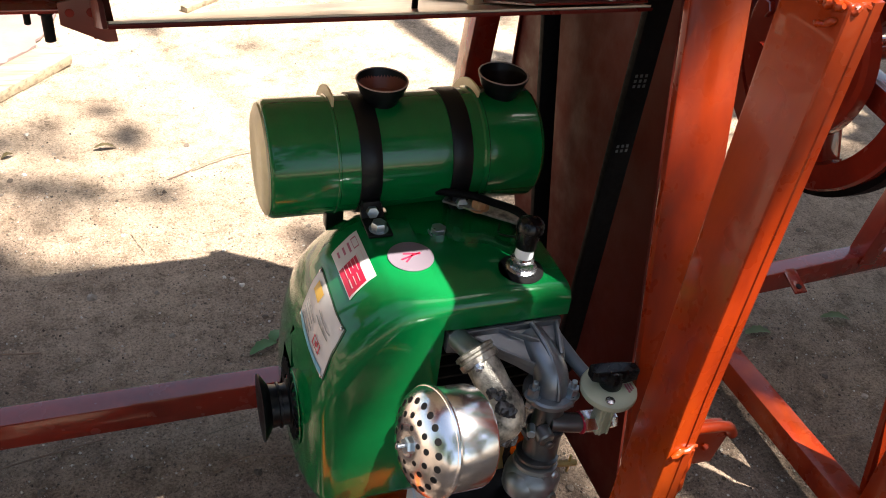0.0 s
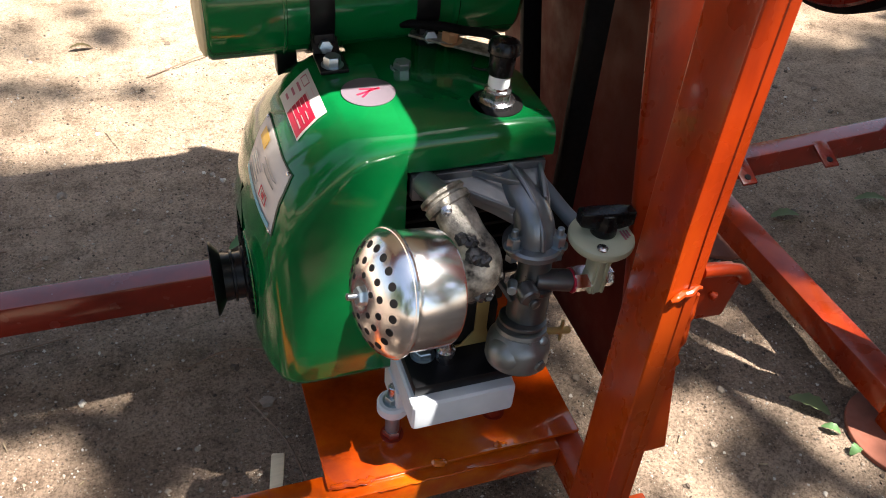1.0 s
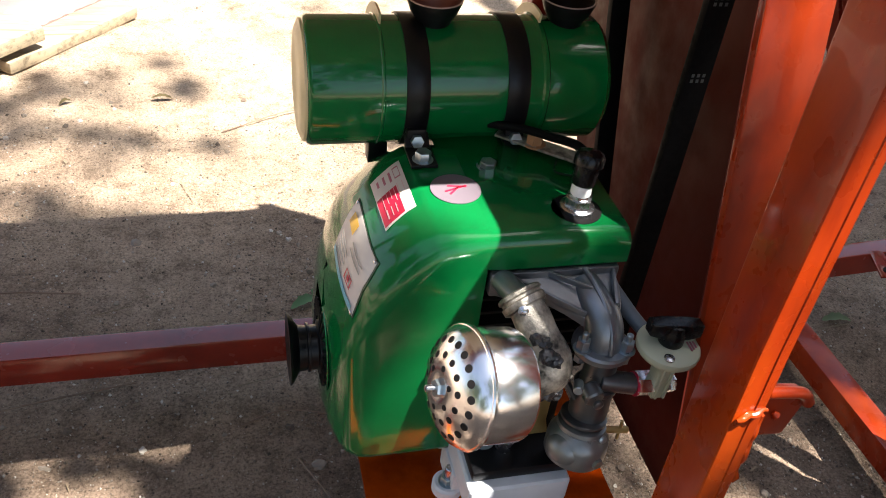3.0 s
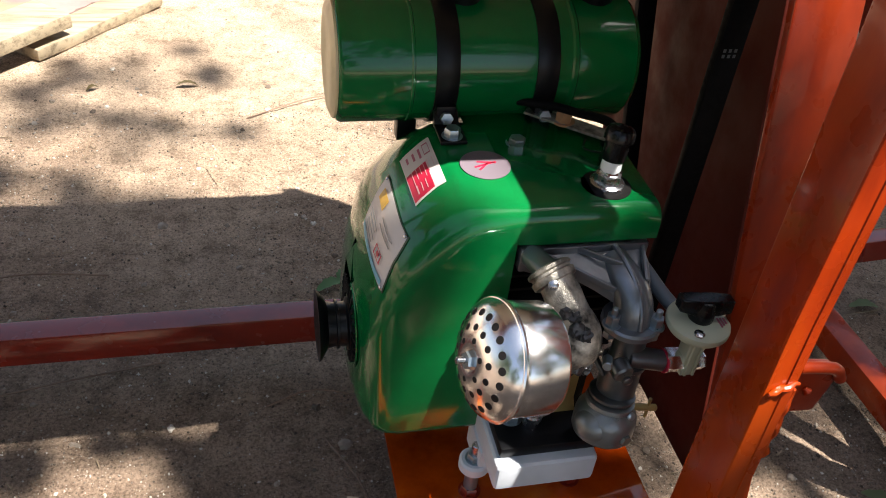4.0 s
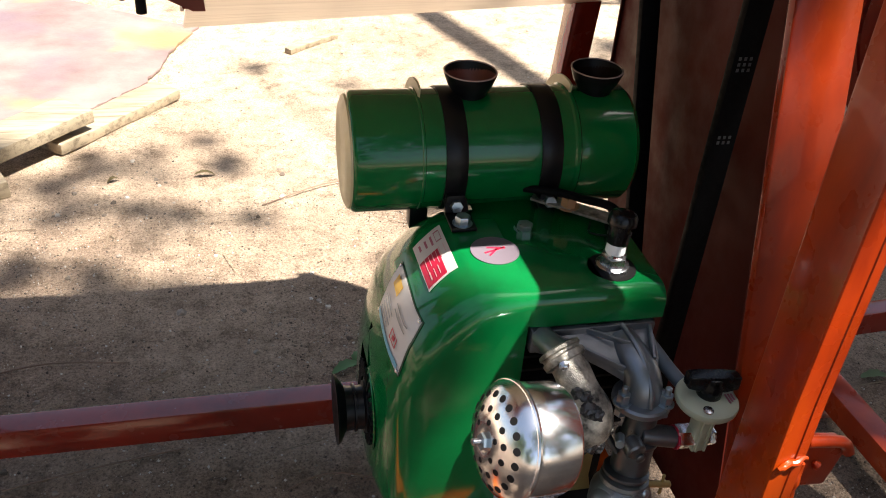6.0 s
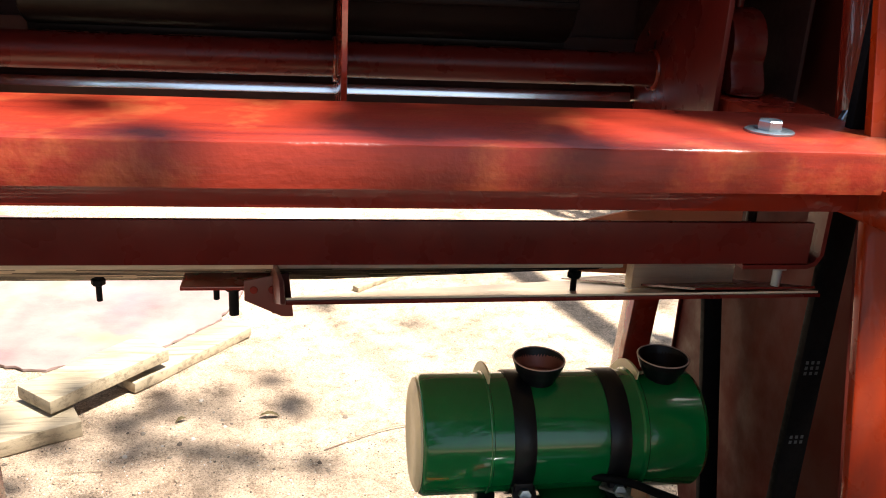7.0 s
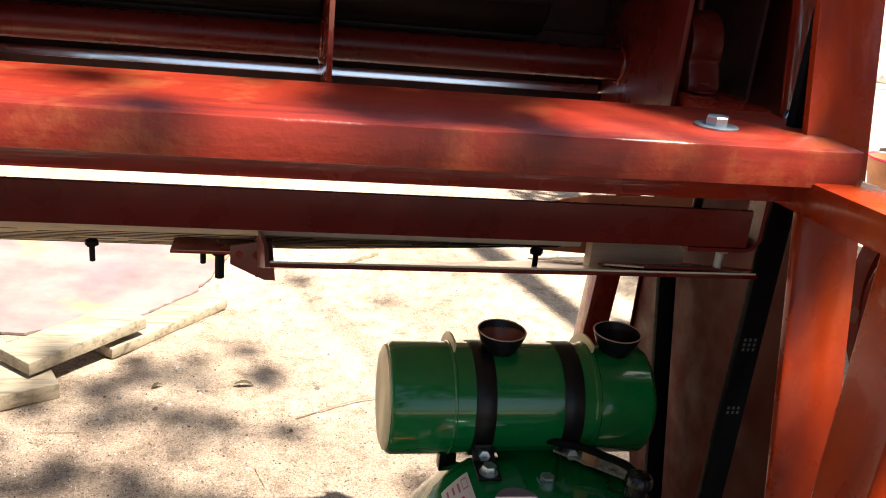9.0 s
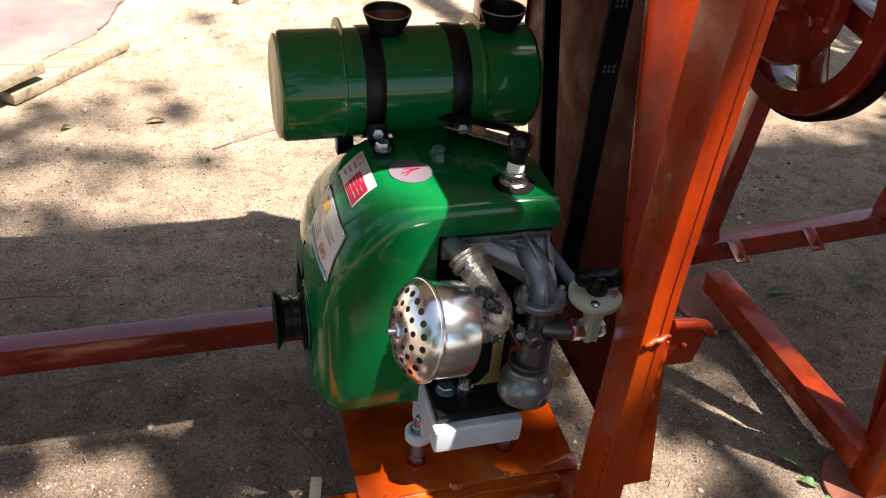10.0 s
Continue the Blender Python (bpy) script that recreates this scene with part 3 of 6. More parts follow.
def feed_plank():
    xs = [-1.0 + i * 0.019 for i in range(81)]
    xs[-1] = 0.521
    secs = []
    for x in xs:
        n1 = 0.0014 * noise.noise(Vector((x * 9, 0, 0)))
        n2 = 0.0012 * noise.noise(Vector((x * 14, 5, 0)))
        y0, y1, z0, z1 = 0.732 + n1, 0.902 + n2, 0.9508, 0.986
        c = 0.0035 + 0.002 * noise.noise(Vector((x * 22, 9, 0)))
        secs.append([(x, y0, z0), (x, y1, z0), (x, y1, z1 - 0.002), (x, y1 - 0.002, z1), (x, y0 + c, z1 + n2), (x, y0 + c * 0.3, z1 - c * 0.35), (x, y0, z1 - c)])
    bm = loft(secs)
    p = single("feed_plank", bm, PAINTEDWOOD, "thick orange painted wooden feed plank bolted with large washers", "plank")
    for x in (-0.313, 0.412):
        screw(x, 0.806, 0.9862, p)
    part("split", prism([(-0.322, 0.768, 0.9864), (-0.326, 0.779, 0.9864), (-0.316, 0.793, 0.9864), (-0.300, 0.795, 0.9864), (-0.297, 0.782, 0.9864), (-0.303, 0.776, 0.9864), (-0.311, 0.765, 0.9864)], (0, 0, 0.0006)), SOOT, p, "dark split in the wood")
    part("torn_wood", prism([(-0.333, 0.768, 0.9866), (-0.330, 0.777, 0.9866), (-0.325, 0.781, 0.9866), (-0.320, 0.776, 0.9866), (-0.324, 0.767, 0.9866)], (0, 0, 0.003), 0.001), MAROON, p, "torn bare wood beside the bolt")
    return p


feed_plank()


def rails():
    # Rail colour carries the shade under the plank.
    r = single("lower_rail", box(-0.236, 0.457, 0.786, 0.815, 0.8725, 0.878, 0.001, bm=box(-0.236, 0.457, 0.78, 0.786, 0.8725, 0.911, 0.0015)), DIMOXIDE, "red steel rail below the feed plank, darkened for shade", "rail")
    st = [(0.395, 0.870), (0.456, 0.870), (0.464, 0.873), (0.4685, 0.881), (0.4685, 0.930)]
    sec = []
    for i, (x, z) in enumerate(st):
        a = Vector((st[min(i + 1, 4)][0] - st[max(i - 1, 0)][0], 0, st[min(i + 1, 4)][1] - st[max(i - 1, 0)][1])).normalized()
        nrm = Vector((-a.z, 0, a.x)) * 0.002
        sec.append([(x - nrm.x, 0.779, z - nrm.z), (x - nrm.x, 0.808, z - nrm.z), (x + nrm.x, 0.808, z + nrm.z), (x + nrm.x, 0.779, z + nrm.z)])
    part("end_strap", loft(sec), DIMOXIDE, r)
    part("bolt_end", rod((0.442, 0.80, 0.87), (0.442, 0.80, 0.844), 0.0042, 12), GALV, r)
    part("nut", hexagon((0.442, 0.80, 0.868), (0, 0, -1), 0.0085, 0.007), GALV, r)
    s = single("lower_rail", box(-0.41, -0.240, 0.786, 0.815, 0.875, 0.8805, 0.001, bm=box(-0.41, -0.240, 0.78, 0.786, 0.875, 0.914, 0.0015)), DIMOXIDE, "short red steel rail below the feed plank, darkened for shade", "rail")
    part("shoe", box(-0.44, -0.335, 0.785, 0.825, 0.8685, 0.8745, 0.002), DIMOXIDE, s)
    part("bolt_end", rod((-0.362, 0.806, 0.872), (-0.362, 0.806, 0.838), 0.0050, 12), GALV, s)
    part("nut", hexagon((-0.362, 0.806, 0.868), (0, 0, -1), 0.010, 0.009), GALV, s)


rails()


def chute_board():
    """The raw board under the drum, which falls away to the back."""
    def at(x, t, d=0.0):
        back = 1.055 if x < 0.03 else 1.055 - (x - 0.03) * 0.61
        y = 0.868 + (back - 0.868) * t
        return (x, y, 0.836 - (y - 0.868) * 0.46 + d)
    secs = []
    for x in [-0.62 + i * 0.02 for i in range(48)]:
        secs.append([at(x, 0), at(x, 1), at(x, 1, 0.018), at(x, 0, 0.018)])
    b = thing("chute_board", (-0.1, 0.93, 0.8), "raw cracked timber board sloping under the drum", "board")
    part("board", loft(secs), RAWWOOD, b)
    rng = random.Random(8)
    for row in range(9):
        t = 0.08 + row * 0.105
        x = -0.6 + rng.uniform(0, 0.1)
        while x < 0.22:
            n = rng.uniform(0.14, 0.34)
            x1 = min(x + n, 0.30)
            k = []
            m = 6
            for i in range(m + 1):
                xx = x + (x1 - x) * i / m
                wdt = 0.022 * math.sin(math.pi * (0.08 + 0.84 * i / m)) * rng.uniform(0.7, 1.1)
                tt = t + 0.01 * noise.noise(Vector((xx * 4, row, 0)))
                p0, p1 = at(xx, tt, -0.0006), at(xx, tt + wdt, -0.0006)
                k.append([p0, p1, (p1[0], p1[1], p1[2] + 0.0012), (p0[0], p0[1], p0[2] + 0.0012)])
            part("crack", loft(k), SOOT, b, "dark drying crack")
            x = x1 + rng.uniform(0.02, 0.09)
    for x, y in ((-0.200, 0.985), (0.280, 0.893), (-0.309, 0.975), (-0.079, 0.965)):
        z = 0.836 - (y - 0.868) * 0.46
        part("bolt_end", rod((x, y, z + 0.01), (x, y, z - 0.027), 0.0032, 12, 0.0006), SOOT, b)
        part("nut", hexagon((x, y, z - 0.0025), (0, 0, -1), 0.0074, 0.006), SOOT, b)
    return b


chute_board()


def chute():
    c = thing("discharge_chute", (0.2, 0.87, 0.8), "raw timber discharge chute on a red steel bracket", "chute")
    rows = []
    for i in range(13):
        t = i / 12
        xn, xf = -0.002 + 0.489 * t, -0.045 + 0.575 * t
        yf, zf = 0.768 + 0.032 * t, 0.843 - 0.011 * t
        yb, zb = 1.27 - 0.02 * t, 0.630 + 0.040 * t
        rows.append([(xn + (xf - xn) * k / 6, yf + (yb - yf) * k / 6, zf + (zb - zf) * k / 6) for k in range(7)] + [(xn + (xf - xn) * k / 6, yf + (yb - yf) * k / 6, zf + (zb - zf) * k / 6 + 0.006) for k in range(6, -1, -1)])
    part("floor_board", loft(rows), CHUTEWOOD, c)
    part("cheek", prism([(-0.007, 0.768, 0.843), (-0.032, 1.05, 0.725), (-0.032, 1.05, 0.77), (-0.02, 0.90, 0.835), (-0.009, 0.80, 0.851)], (0.004, 0, 0), 0.0006), MAROON, c)
    cheek = part("corner_plate", prism([(-0.045, 0.889, 0.815), (-0.003, 0.889, 0.823), (0.001, 0.889, 0.778), (-0.010, 0.889, 0.778), (-0.045, 0.889, 0.795)], (0, 0.003, 0), 0.0006), MAROON, c, "worn maroon painted corner plate")
    for x, z, r in ((-0.036, 0.806, 0.004), (-0.018, 0.806, 0.0045), (-0.015, 0.799, 0.003)):
        part("paint_blot", lathe((x, 0.8888, z), (0, -1, 0), [(0, r), (0.0008, r * 0.9)], 12), OXIDE, cheek, "dark red blot of paint")
    lining = []
    for i in range(7):
        t = 0.74 + 0.25 * i / 6
        xn, xf = -0.002 + 0.489 * t, -0.045 + 0.575 * t
        yf, zf, yb, zb = 0.768 + 0.032 * t, 0.8515 - 0.011 * t, 1.26 - 0.02 * t, 0.6425 + 0.040 * t
        lining.append([(xn, yf, zf), (xf, yb, zb), (xf, yb, zb + 0.002), (xn, yf, zf + 0.002)])
    part("lining", loft(lining), DIMOXIDE, c, "dark red painted lining")
    part("front_edge", bar((-0.003, 0.7665, 0.8455), (0.488, 0.7985, 0.8345), 0.0025, 0.0036, 0.0006), DIMOXIDE, c, "dark painted front edge")
    part("end_block", box(0.355, 0.47, 0.925, 0.945, 0.785, 0.835, 0.002), RAWWOOD, c)
    part("inner_panel", prism([(0.294, 0.95, 0.855), (0.35, 0.95, 0.868), (0.482, 0.95, 0.871), (0.482, 0.95, 0.79), (0.294, 0.95, 0.80)], (0, 0.004, 0), 0.0006), WORNRED, c, "worn orange painted panel")
    b = part("bracket", box(-0.105, -0.006, 0.895, 0.945, 0.803, 0.807, 0.001), OXIDE, c)
    part("bracket_leg", box(-0.020, -0.006, 0.895, 0.94, 0.778, 0.803, 0.002), OXIDE, b)
    part("bolt_end", rod((-0.058, 0.925, 0.805), (-0.058, 0.925, 0.765), 0.005, 12), SOOT, b)
    part("nut", hexagon((-0.058, 0.925, 0.803), (0, 0, -1), 0.0115, 0.010), SOOT, b)
    return c


chute()


# ---- drum housing ----
def housing():
    h = thing("drum_housing", (0.03, 1.1, 0.95), "dark red painted steel drum housing with a rounded hood", "machine housing")
    c, r = (1.10, 1.07), 0.145
    prof = [(c[0] + r * math.cos(math.radians(a)), c[1] + r * math.sin(math.radians(a))) for a in range(150, 38, -4)]
    prof += [(1.262, 1.115), (1.267, 1.10), (1.267, 0.955)]
    inner = []
    for i, (y, z) in enumerate(prof):
        a, b = prof[max(i - 1, 0)], prof[min(i + 1, len(prof) - 1)]
        d = Vector((b[0] - a[0], b[1] - a[1])).normalized()
        inner.append((y - d.y * -0.004 * -1, z + d.x * -0.004))
    ring = prof + inner[::-1]
    hood = part("hood", loft([[(x, y, z) for y, z in ring] for x in [-0.52 + i * 0.1118 for i in range(11)]]), HOODRED, h)
    # Sheet added inside the hood, its colour standing for the shade there.
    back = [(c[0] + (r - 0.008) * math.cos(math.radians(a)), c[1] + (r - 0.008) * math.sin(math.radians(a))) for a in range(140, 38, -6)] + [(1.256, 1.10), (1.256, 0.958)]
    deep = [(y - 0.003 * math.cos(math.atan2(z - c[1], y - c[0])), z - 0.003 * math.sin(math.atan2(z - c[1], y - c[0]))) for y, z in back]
    part("lining", loft([[(x, y, z) for y, z in back + deep[::-1]] for x in (-0.51, 0.03, 0.54)]), SHADERED, h, "added inner lining coloured as shade")
    lip = prof[0]
    part("lip_fold", box(-0.52, 0.597, lip[0] - 0.001, lip[0] + 0.022, lip[1] - 0.005, lip[1] - 0.0005, 0.001), OXIDE, hood)
    for x in (-0.368, 0.05, 0.442):
        # Outer plates take the shade-darkened copy, the middle one plain oxide.
        p = part("side_plate", prism([(x - 0.003, 0.972, 1.137), (x - 0.003, 1.085, 1.137), (x - 0.003, 1.246, 0.992), (x - 0.003, 1.246, 0.912), (x - 0.003, 0.972, 0.93)], (0.006, 0, 0), 0.001), DIMOXIDE if x != 0.05 else OXIDE, h)
        for sx in (-1, 1):
            if (x, sx) in ((-0.368, -1), (0.442, 1)):
                continue
            rng = random.Random(int(x * 1000) + sx)
            arc = [(x + sx * 0.004, 1.15 + 0.0235 * math.cos(a), 0.991 + 0.0235 * math.sin(a)) for a in [2 * math.pi * k / 14 for k in range(15)]]
            ring_w = tube(arc, 0.003, 8, 3, radii=[rng.uniform(0.0022, 0.0038) for _ in arc])
            part("weld_bead", ring_w, OXIDE, p)
    part("end_plate", prism([(-0.518, 0.978, 1.140), (-0.518, 1.06, 1.20), (-0.518, 1.20, 1.15), (-0.518, 1.262, 1.10), (-0.518, 1.262, 0.93), (-0.518, 1.185, 0.93), (-0.518, 1.19, 0.992), (-0.518, 1.104, 1.045), (-0.518, 0.978, 1.10)], (0.005, 0, 0), 0.001), SHADERED, h)
    # Covers added in the same shade colour to keep the interior dark.
    part("inner_cover", box(-0.375, -0.3735, 1.0, 1.25, 0.93, 1.13), SHADERED, h)
    part("inner_cover", box(0.4475, 0.449, 1.09, 1.25, 0.93, 1.13), SHADERED, h)
    part("end_plate", prism([(0.545, 1.0, 1.135), (0.545, 1.26, 1.12), (0.545, 1.26, 0.95), (0.545, 1.0, 0.95)], (0.005, 0, 0), 0.001), SHADERED, h)
    part("spacer_tube", rod((-0.37, 1.15, 0.991), (0.445, 1.15, 0.991), 0.021, 32), DIMOXIDE, h)
    part("scraper_bar", prism([(-0.376, 1.198, 0.942), (-0.376, 1.216, 0.942), (-0.376, 1.216, 0.954), (-0.376, 1.2013, 0.954)], (0.81, 0, 0), 0.0006), GROUNDSTEEL, h, "bright ground steel bar")
    part("rear_plate", box(-0.40, 0.46, 1.222, 1.226, 0.940, 1.02, 0.0008), SHADERED, h, "plate behind the bar coloured as shade")
    part("scraper_apron", box(-0.38, 0.44, 1.207, 1.212, 0.909, 0.941, 0.0008), SHADERED, h)
    for x0, x1 in ((-0.30, 0.045), (0.055, 0.33)):
        d = part("drum", rod((x0, 1.19, 1.075), (x1, 1.19, 1.075), 0.06, 40, 0.002), DARKSTEEL, h, "dark oiled steel drum")
        for k in range(2):
            a = math.radians(190 + 70 * k)
            part("beater_bar", bar((x0, 1.19 + 0.062 * math.cos(a), 1.075 + 0.062 * math.sin(a)), (x1, 1.19 + 0.062 * math.cos(a), 1.075 + 0.062 * math.sin(a)), 0.009, 0.009, 0.002), DARKSTEEL, d)
    # bolted end strap over the hood
    sec = []
    for a in range(152, 60, -5):
        ca, sa = math.cos(math.radians(a)), math.sin(math.radians(a))
        w = -0.445 - 0.02 * max(0, (a - 118) / 32)
        sec.append([(-0.56, c[0] + (r + 0.001) * ca, c[1] + (r + 0.001) * sa), (w, c[0] + (r + 0.001) * ca, c[1] + (r + 0.001) * sa), (w, c[0] + (r + 0.006) * ca, c[1] + (r + 0.006) * sa), (-0.56, c[0] + (r + 0.006) * ca, c[1] + (r + 0.006) * sa)])
    stp = part("end_strap", loft(sec), ORANGE, h)
    for a in (112, 136):
        ca, sa = math.cos(math.radians(a)), math.sin(math.radians(a))
        part("strap_bolt", hexagon((-0.476, c[0] + (r + 0.006) * ca, c[1] + (r + 0.006) * sa), (0, ca, sa), 0.012, 0.008), ORANGE, stp)
    return h


housing()


def bearing(x, y, group="drum bearings"):
    b = thing("pillow_bearing", (x, y, 0.986), "red painted pillow block bearing bolted to the frame", "bearing", group)
    out = []
    for a in range(-20, 201, 10):
        out.append((x - 0.02, y + 0.005 + 0.042 * math.cos(math.radians(a)), 1.035 + 0.042 * math.sin(math.radians(a))))
    out += [(x - 0.02, y - 0.045, 0.998), (x - 0.02, y - 0.045, 0.987), (x - 0.02, y + 0.055, 0.987), (x - 0.02, y + 0.055, 0.998)]
    part("body", prism(out, (0.04, 0, 0), 0.004), DIMOXIDE, b)
    part("insert", rod((x - 0.026, y + 0.005, 1.035), (x + 0.026, y + 0.005, 1.035), 0.026, 32, 0.002), DARKSTEEL, b)
    part("base_bolt", hexagon((x, y - 0.036, 0.989), (0, 0, 1), 0.0115, 0.009, r_wash=0.02), DIMOXIDE, b)
    part("grease_nipple", rod((x, y + 0.005, 1.075), (x, y + 0.005, 1.09), 0.0045, 12, 0.001), DIMOXIDE, b)
    return b


bearing(-0.40, 0.95)
bearing(0.487, 1.04)


# ---- engine ----
def outline(y0, y1, z0, z1, rft, rbt, rb, x, n=8):
    pts = []
    for cy, cz, a0, r in ((y1 - rbt, z1 - rbt, 0, rbt), (y0 + rft, z1 - rft, 90, rft), (y0 + rb, z0 + rb, 180, rb), (y1 - rb, z0 + rb, 270, rb)):
        for i in range(n + 1):
            a = math.radians(a0 + 90 * i / n)
            pts.append((x, cy + r * math.cos(a), cz + r * math.sin(a)))
    return pts


def blower_sections():
    kx = [0.147, 0.149, 0.153, 0.159, 0.168, 0.180, 0.195, 0.210, 0.228, 0.246, 0.262, 0.298]
    top = [0.150, 0.138, 0.120, 0.102, 0.078, 0.055, 0.037, 0.022, 0.009, 0.001, 0.0, 0.0]
    side = [0.058, 0.046, 0.032, 0.020, 0.008, 0.002, 0, 0, 0, 0, 0, 0]
    rft = [0.075, 0.08, 0.085, 0.085, 0.08, 0.072, 0.064, 0.056, 0.047, 0.037, 0.027, 0.018]
    xs = np.linspace(kx[0], kx[-1], 36)
    for x in xs:
        t, s, q = np.interp(x, kx, top), np.interp(x, kx, side), np.interp(x, kx, rft)
        yield outline(0.747 + s, 0.985 - s, 0.214 + s * 0.5, 0.5345 - t, q, 0.09, 0.016 + s * 0.35, x)


def on_surface(tree, quad, nu, nv, lift, thick=0.0008):
    """A thin patch laid onto a surface; quad has four corners in order."""
    a, b, c, d = (Vector(p) for p in quad)
    bm = bmesh.new()
    grids = []
    for extra in (lift, lift + thick):
        g = []
        for i in range(nu + 1):
            row = []
            for j in range(nv + 1):
                u, v = i / nu, j / nv
                p = a.lerp(b, u).lerp(d.lerp(c, u), v)
                hit, nrm, _, _ = tree.find_nearest(p)
                row.append(bm.verts.new(hit + nrm * extra))
            g.append(row)
        grids.append(g)
    lo, hi = grids
    for i in range(nu):
        for j in range(nv):
            bm.faces.new((hi[i][j], hi[i + 1][j], hi[i + 1][j + 1], hi[i][j + 1]))
    for i in range(nu):
        bm.faces.new((lo[i][0], lo[i + 1][0], hi[i + 1][0], hi[i][0]))
        bm.faces.new((lo[i][nv], hi[i][nv], hi[i + 1][nv], lo[i + 1][nv]))
    for j in range(nv):
        bm.faces.new((lo[0][j], hi[0][j], hi[0][j + 1], lo[0][j + 1]))
        bm.faces.new((lo[nu][j], lo[nu][j + 1], hi[nu][j + 1], hi[nu][j]))
    bmesh.ops.recalc_face_normals(bm, faces=bm.faces)
    return bm


def sub(quad, u0, u1, v0, v1):
    a, b, c, d = (Vector(p) for p in quad)
    f = lambda u, v: a.lerp(b, u).lerp(d.lerp(c, u), v)
    return [f(u0, v0), f(u1, v0), f(u1, v1), f(u0, v1)]


def engine():
    e = thing("engine", (0.34, 0.82, 0.1335), "small green enamelled petrol engine bolted to an orange plate", "engine")
    bl = loft(list(blower_sections()))
    tree = BVHTree.FromBMesh(bl)
    blower = part("blower_housing", bl, GREEN, e, angle=50)
    # shroud over the cylinder head
    top = 0.5345
    sec = []
    for x, back in ((0.2795, 0.965), (0.298, 0.960), (0.3195, 0.955), (0.38, 0.935), (0.42, 0.90), (0.447, 0.86)):
        fr = []
        for i in range(7):
            a = math.radians(180 - 90 * i / 6)
            fr.append((0.747 + 0.018 + 0.018 * math.cos(a), top - 0.018 + 0.018 * math.sin(a)))
        dz = -0.006 * max(0, (x - 0.40) / 0.047) ** 2
        tuck = 0.004 * max(0.0, 1 - (x - 0.2795) / 0.04)
        dz += 0.0007 - tuck
        sec.append([(x, 0.7463 + tuck, 0.4945)] + [(x, y - 0.0007 + tuck, z + dz) for y, z in fr] + [(x, back - 0.012, top + dz), (x, back, top - 0.01 + dz), (x, back, 0.4945)])
    part("top_shroud", loft(sec), GREEN, e, angle=50)
    # dark cylinder with fins under the shroud
    cyl = part("cylinder", box(0.300, 0.435, 0.785, 0.93, 0.262, 0.4945, 0.004), SOOT, e)
    for k in range(9):
        part("cooling_fin", box(0.2995, 0.442, 0.768, 0.94, 0.32 + k * 0.019, 0.324 + k * 0.019, 0.001), SOOT, cyl)
    # grille in the left face, and the rope pulley
    ring = part("grille_rim", lathe((0.149, 0.845, 0.322), (-1, 0, 0), [(0, 0.059), (0.0012, 0.058), (0.0016, 0.056), (0.0008, 0.054), (0, 0.054)], 48, closed=False), GREEN, blower)
    for k in range(28):
        a = 2 * math.pi * k / 28
        d = Vector((0, math.cos(a), math.sin(a)))
        p = Vector((0.147, 0.845, 0.322))
        part("grille_slot", bar(p + d * 0.03, p + d * 0.052, 0.0045, 0.003, 0, up=(1, 0, 0)), SOOT, ring)
    pul = part("rope_pulley", lathe((0.15, 0.838, 0.32), (-1, 0, 0), [(0, 0.031), (0.006, 0.031), (0.008, 0.026), (0.016, 0.0255), (0.0165, 0.0285), (0.019, 0.0285), (0.0195, 0.0255), (0.029, 0.027), (0.037, 0.040), (0.040, 0.042), (0.0405, 0.036), (0.036, 0.022), (0.036, 0.004)], 48), BLACK, e, "black rope starter pulley")
    # name plate and stickers
    plate = [(0.1896, 0.882, 0.4956), (0.1959, 0.7766, 0.4882), (0.1701, 0.7677, 0.426), (0.1622, 0.862, 0.446)]
    pp = part("name_plate", on_surface(tree, plate, 14, 14, 0.0005), PLATEEDGE, blower, "thin printed metal name plate")
    part("plate_face", on_surface(tree, sub(plate, 0.02, 0.98, 0.02, 0.98), 14, 14, 0.0010), PAPER, pp, "cream printed face")
    part("blue_edge", on_surface(tree, sub(plate, 0.07, 0.93, 0.86, 0.945), 10, 2, 0.0028, 0.0003), BLUEINK, pp, "pale blue printed edge")
    part("yellow_mark", on_surface(tree, sub(plate, 0.16, 0.40, 0.12, 0.30), 4, 4, 0.0031, 0.0004), YELLOWINK, pp, "yellow printed square")
    for v0, v1, u0, u1 in ((0.60, 0.61, 0.62, 0.80), (0.74, 0.75, 0.62, 0.80), (0.60, 0.75, 0.62, 0.635), (0.60, 0.75, 0.785, 0.80), (0.64, 0.71, 0.68, 0.74)):
        part("red_mark", on_surface(tree, sub(plate, u0, u1, v0, v1), 2, 2, 0.0031, 0.0004), REDINK, pp, "red printed mark")
    for k in range(5):
        part("text_bar", on_surface(tree, sub(plate, 0.14, 0.52 - 0.04 * (k % 2), 0.52 + 0.075 * k, 0.535 + 0.075 * k), 6, 1, 0.0031, 0.0004), GREYINK, pp, "grey line of small print")
    for k in range(2):
        part("text_bar", on_surface(tree, sub(plate, 0.5, 0.86, 0.3 + 0.09 * k, 0.318 + 0.09 * k), 6, 1, 0.0031, 0.0004), GREYINK, pp, "grey line of small print")
    for u, v in ((0.05, 0.04), (0.95, 0.04), (0.05, 0.96), (0.95, 0.96)):
        q, nrm, _, _ = tree.find_nearest(sub(plate, u, u, v, v)[0])
        part("rivet", lathe(q + nrm * 0.002, nrm, [(0, 0.0022), (0.001, 0.002), (0.0014, 0.001)], 12), STEEL, pp)
    st = [(0.236, 0.897, 0.527), (0.239, 0.812, 0.525), (0.207, 0.802, 0.507), (0.204, 0.886, 0.507)]
    sk = part("sticker", on_surface(tree, st, 10, 8, 0.001), PAPER, blower, "red and white paper sticker")
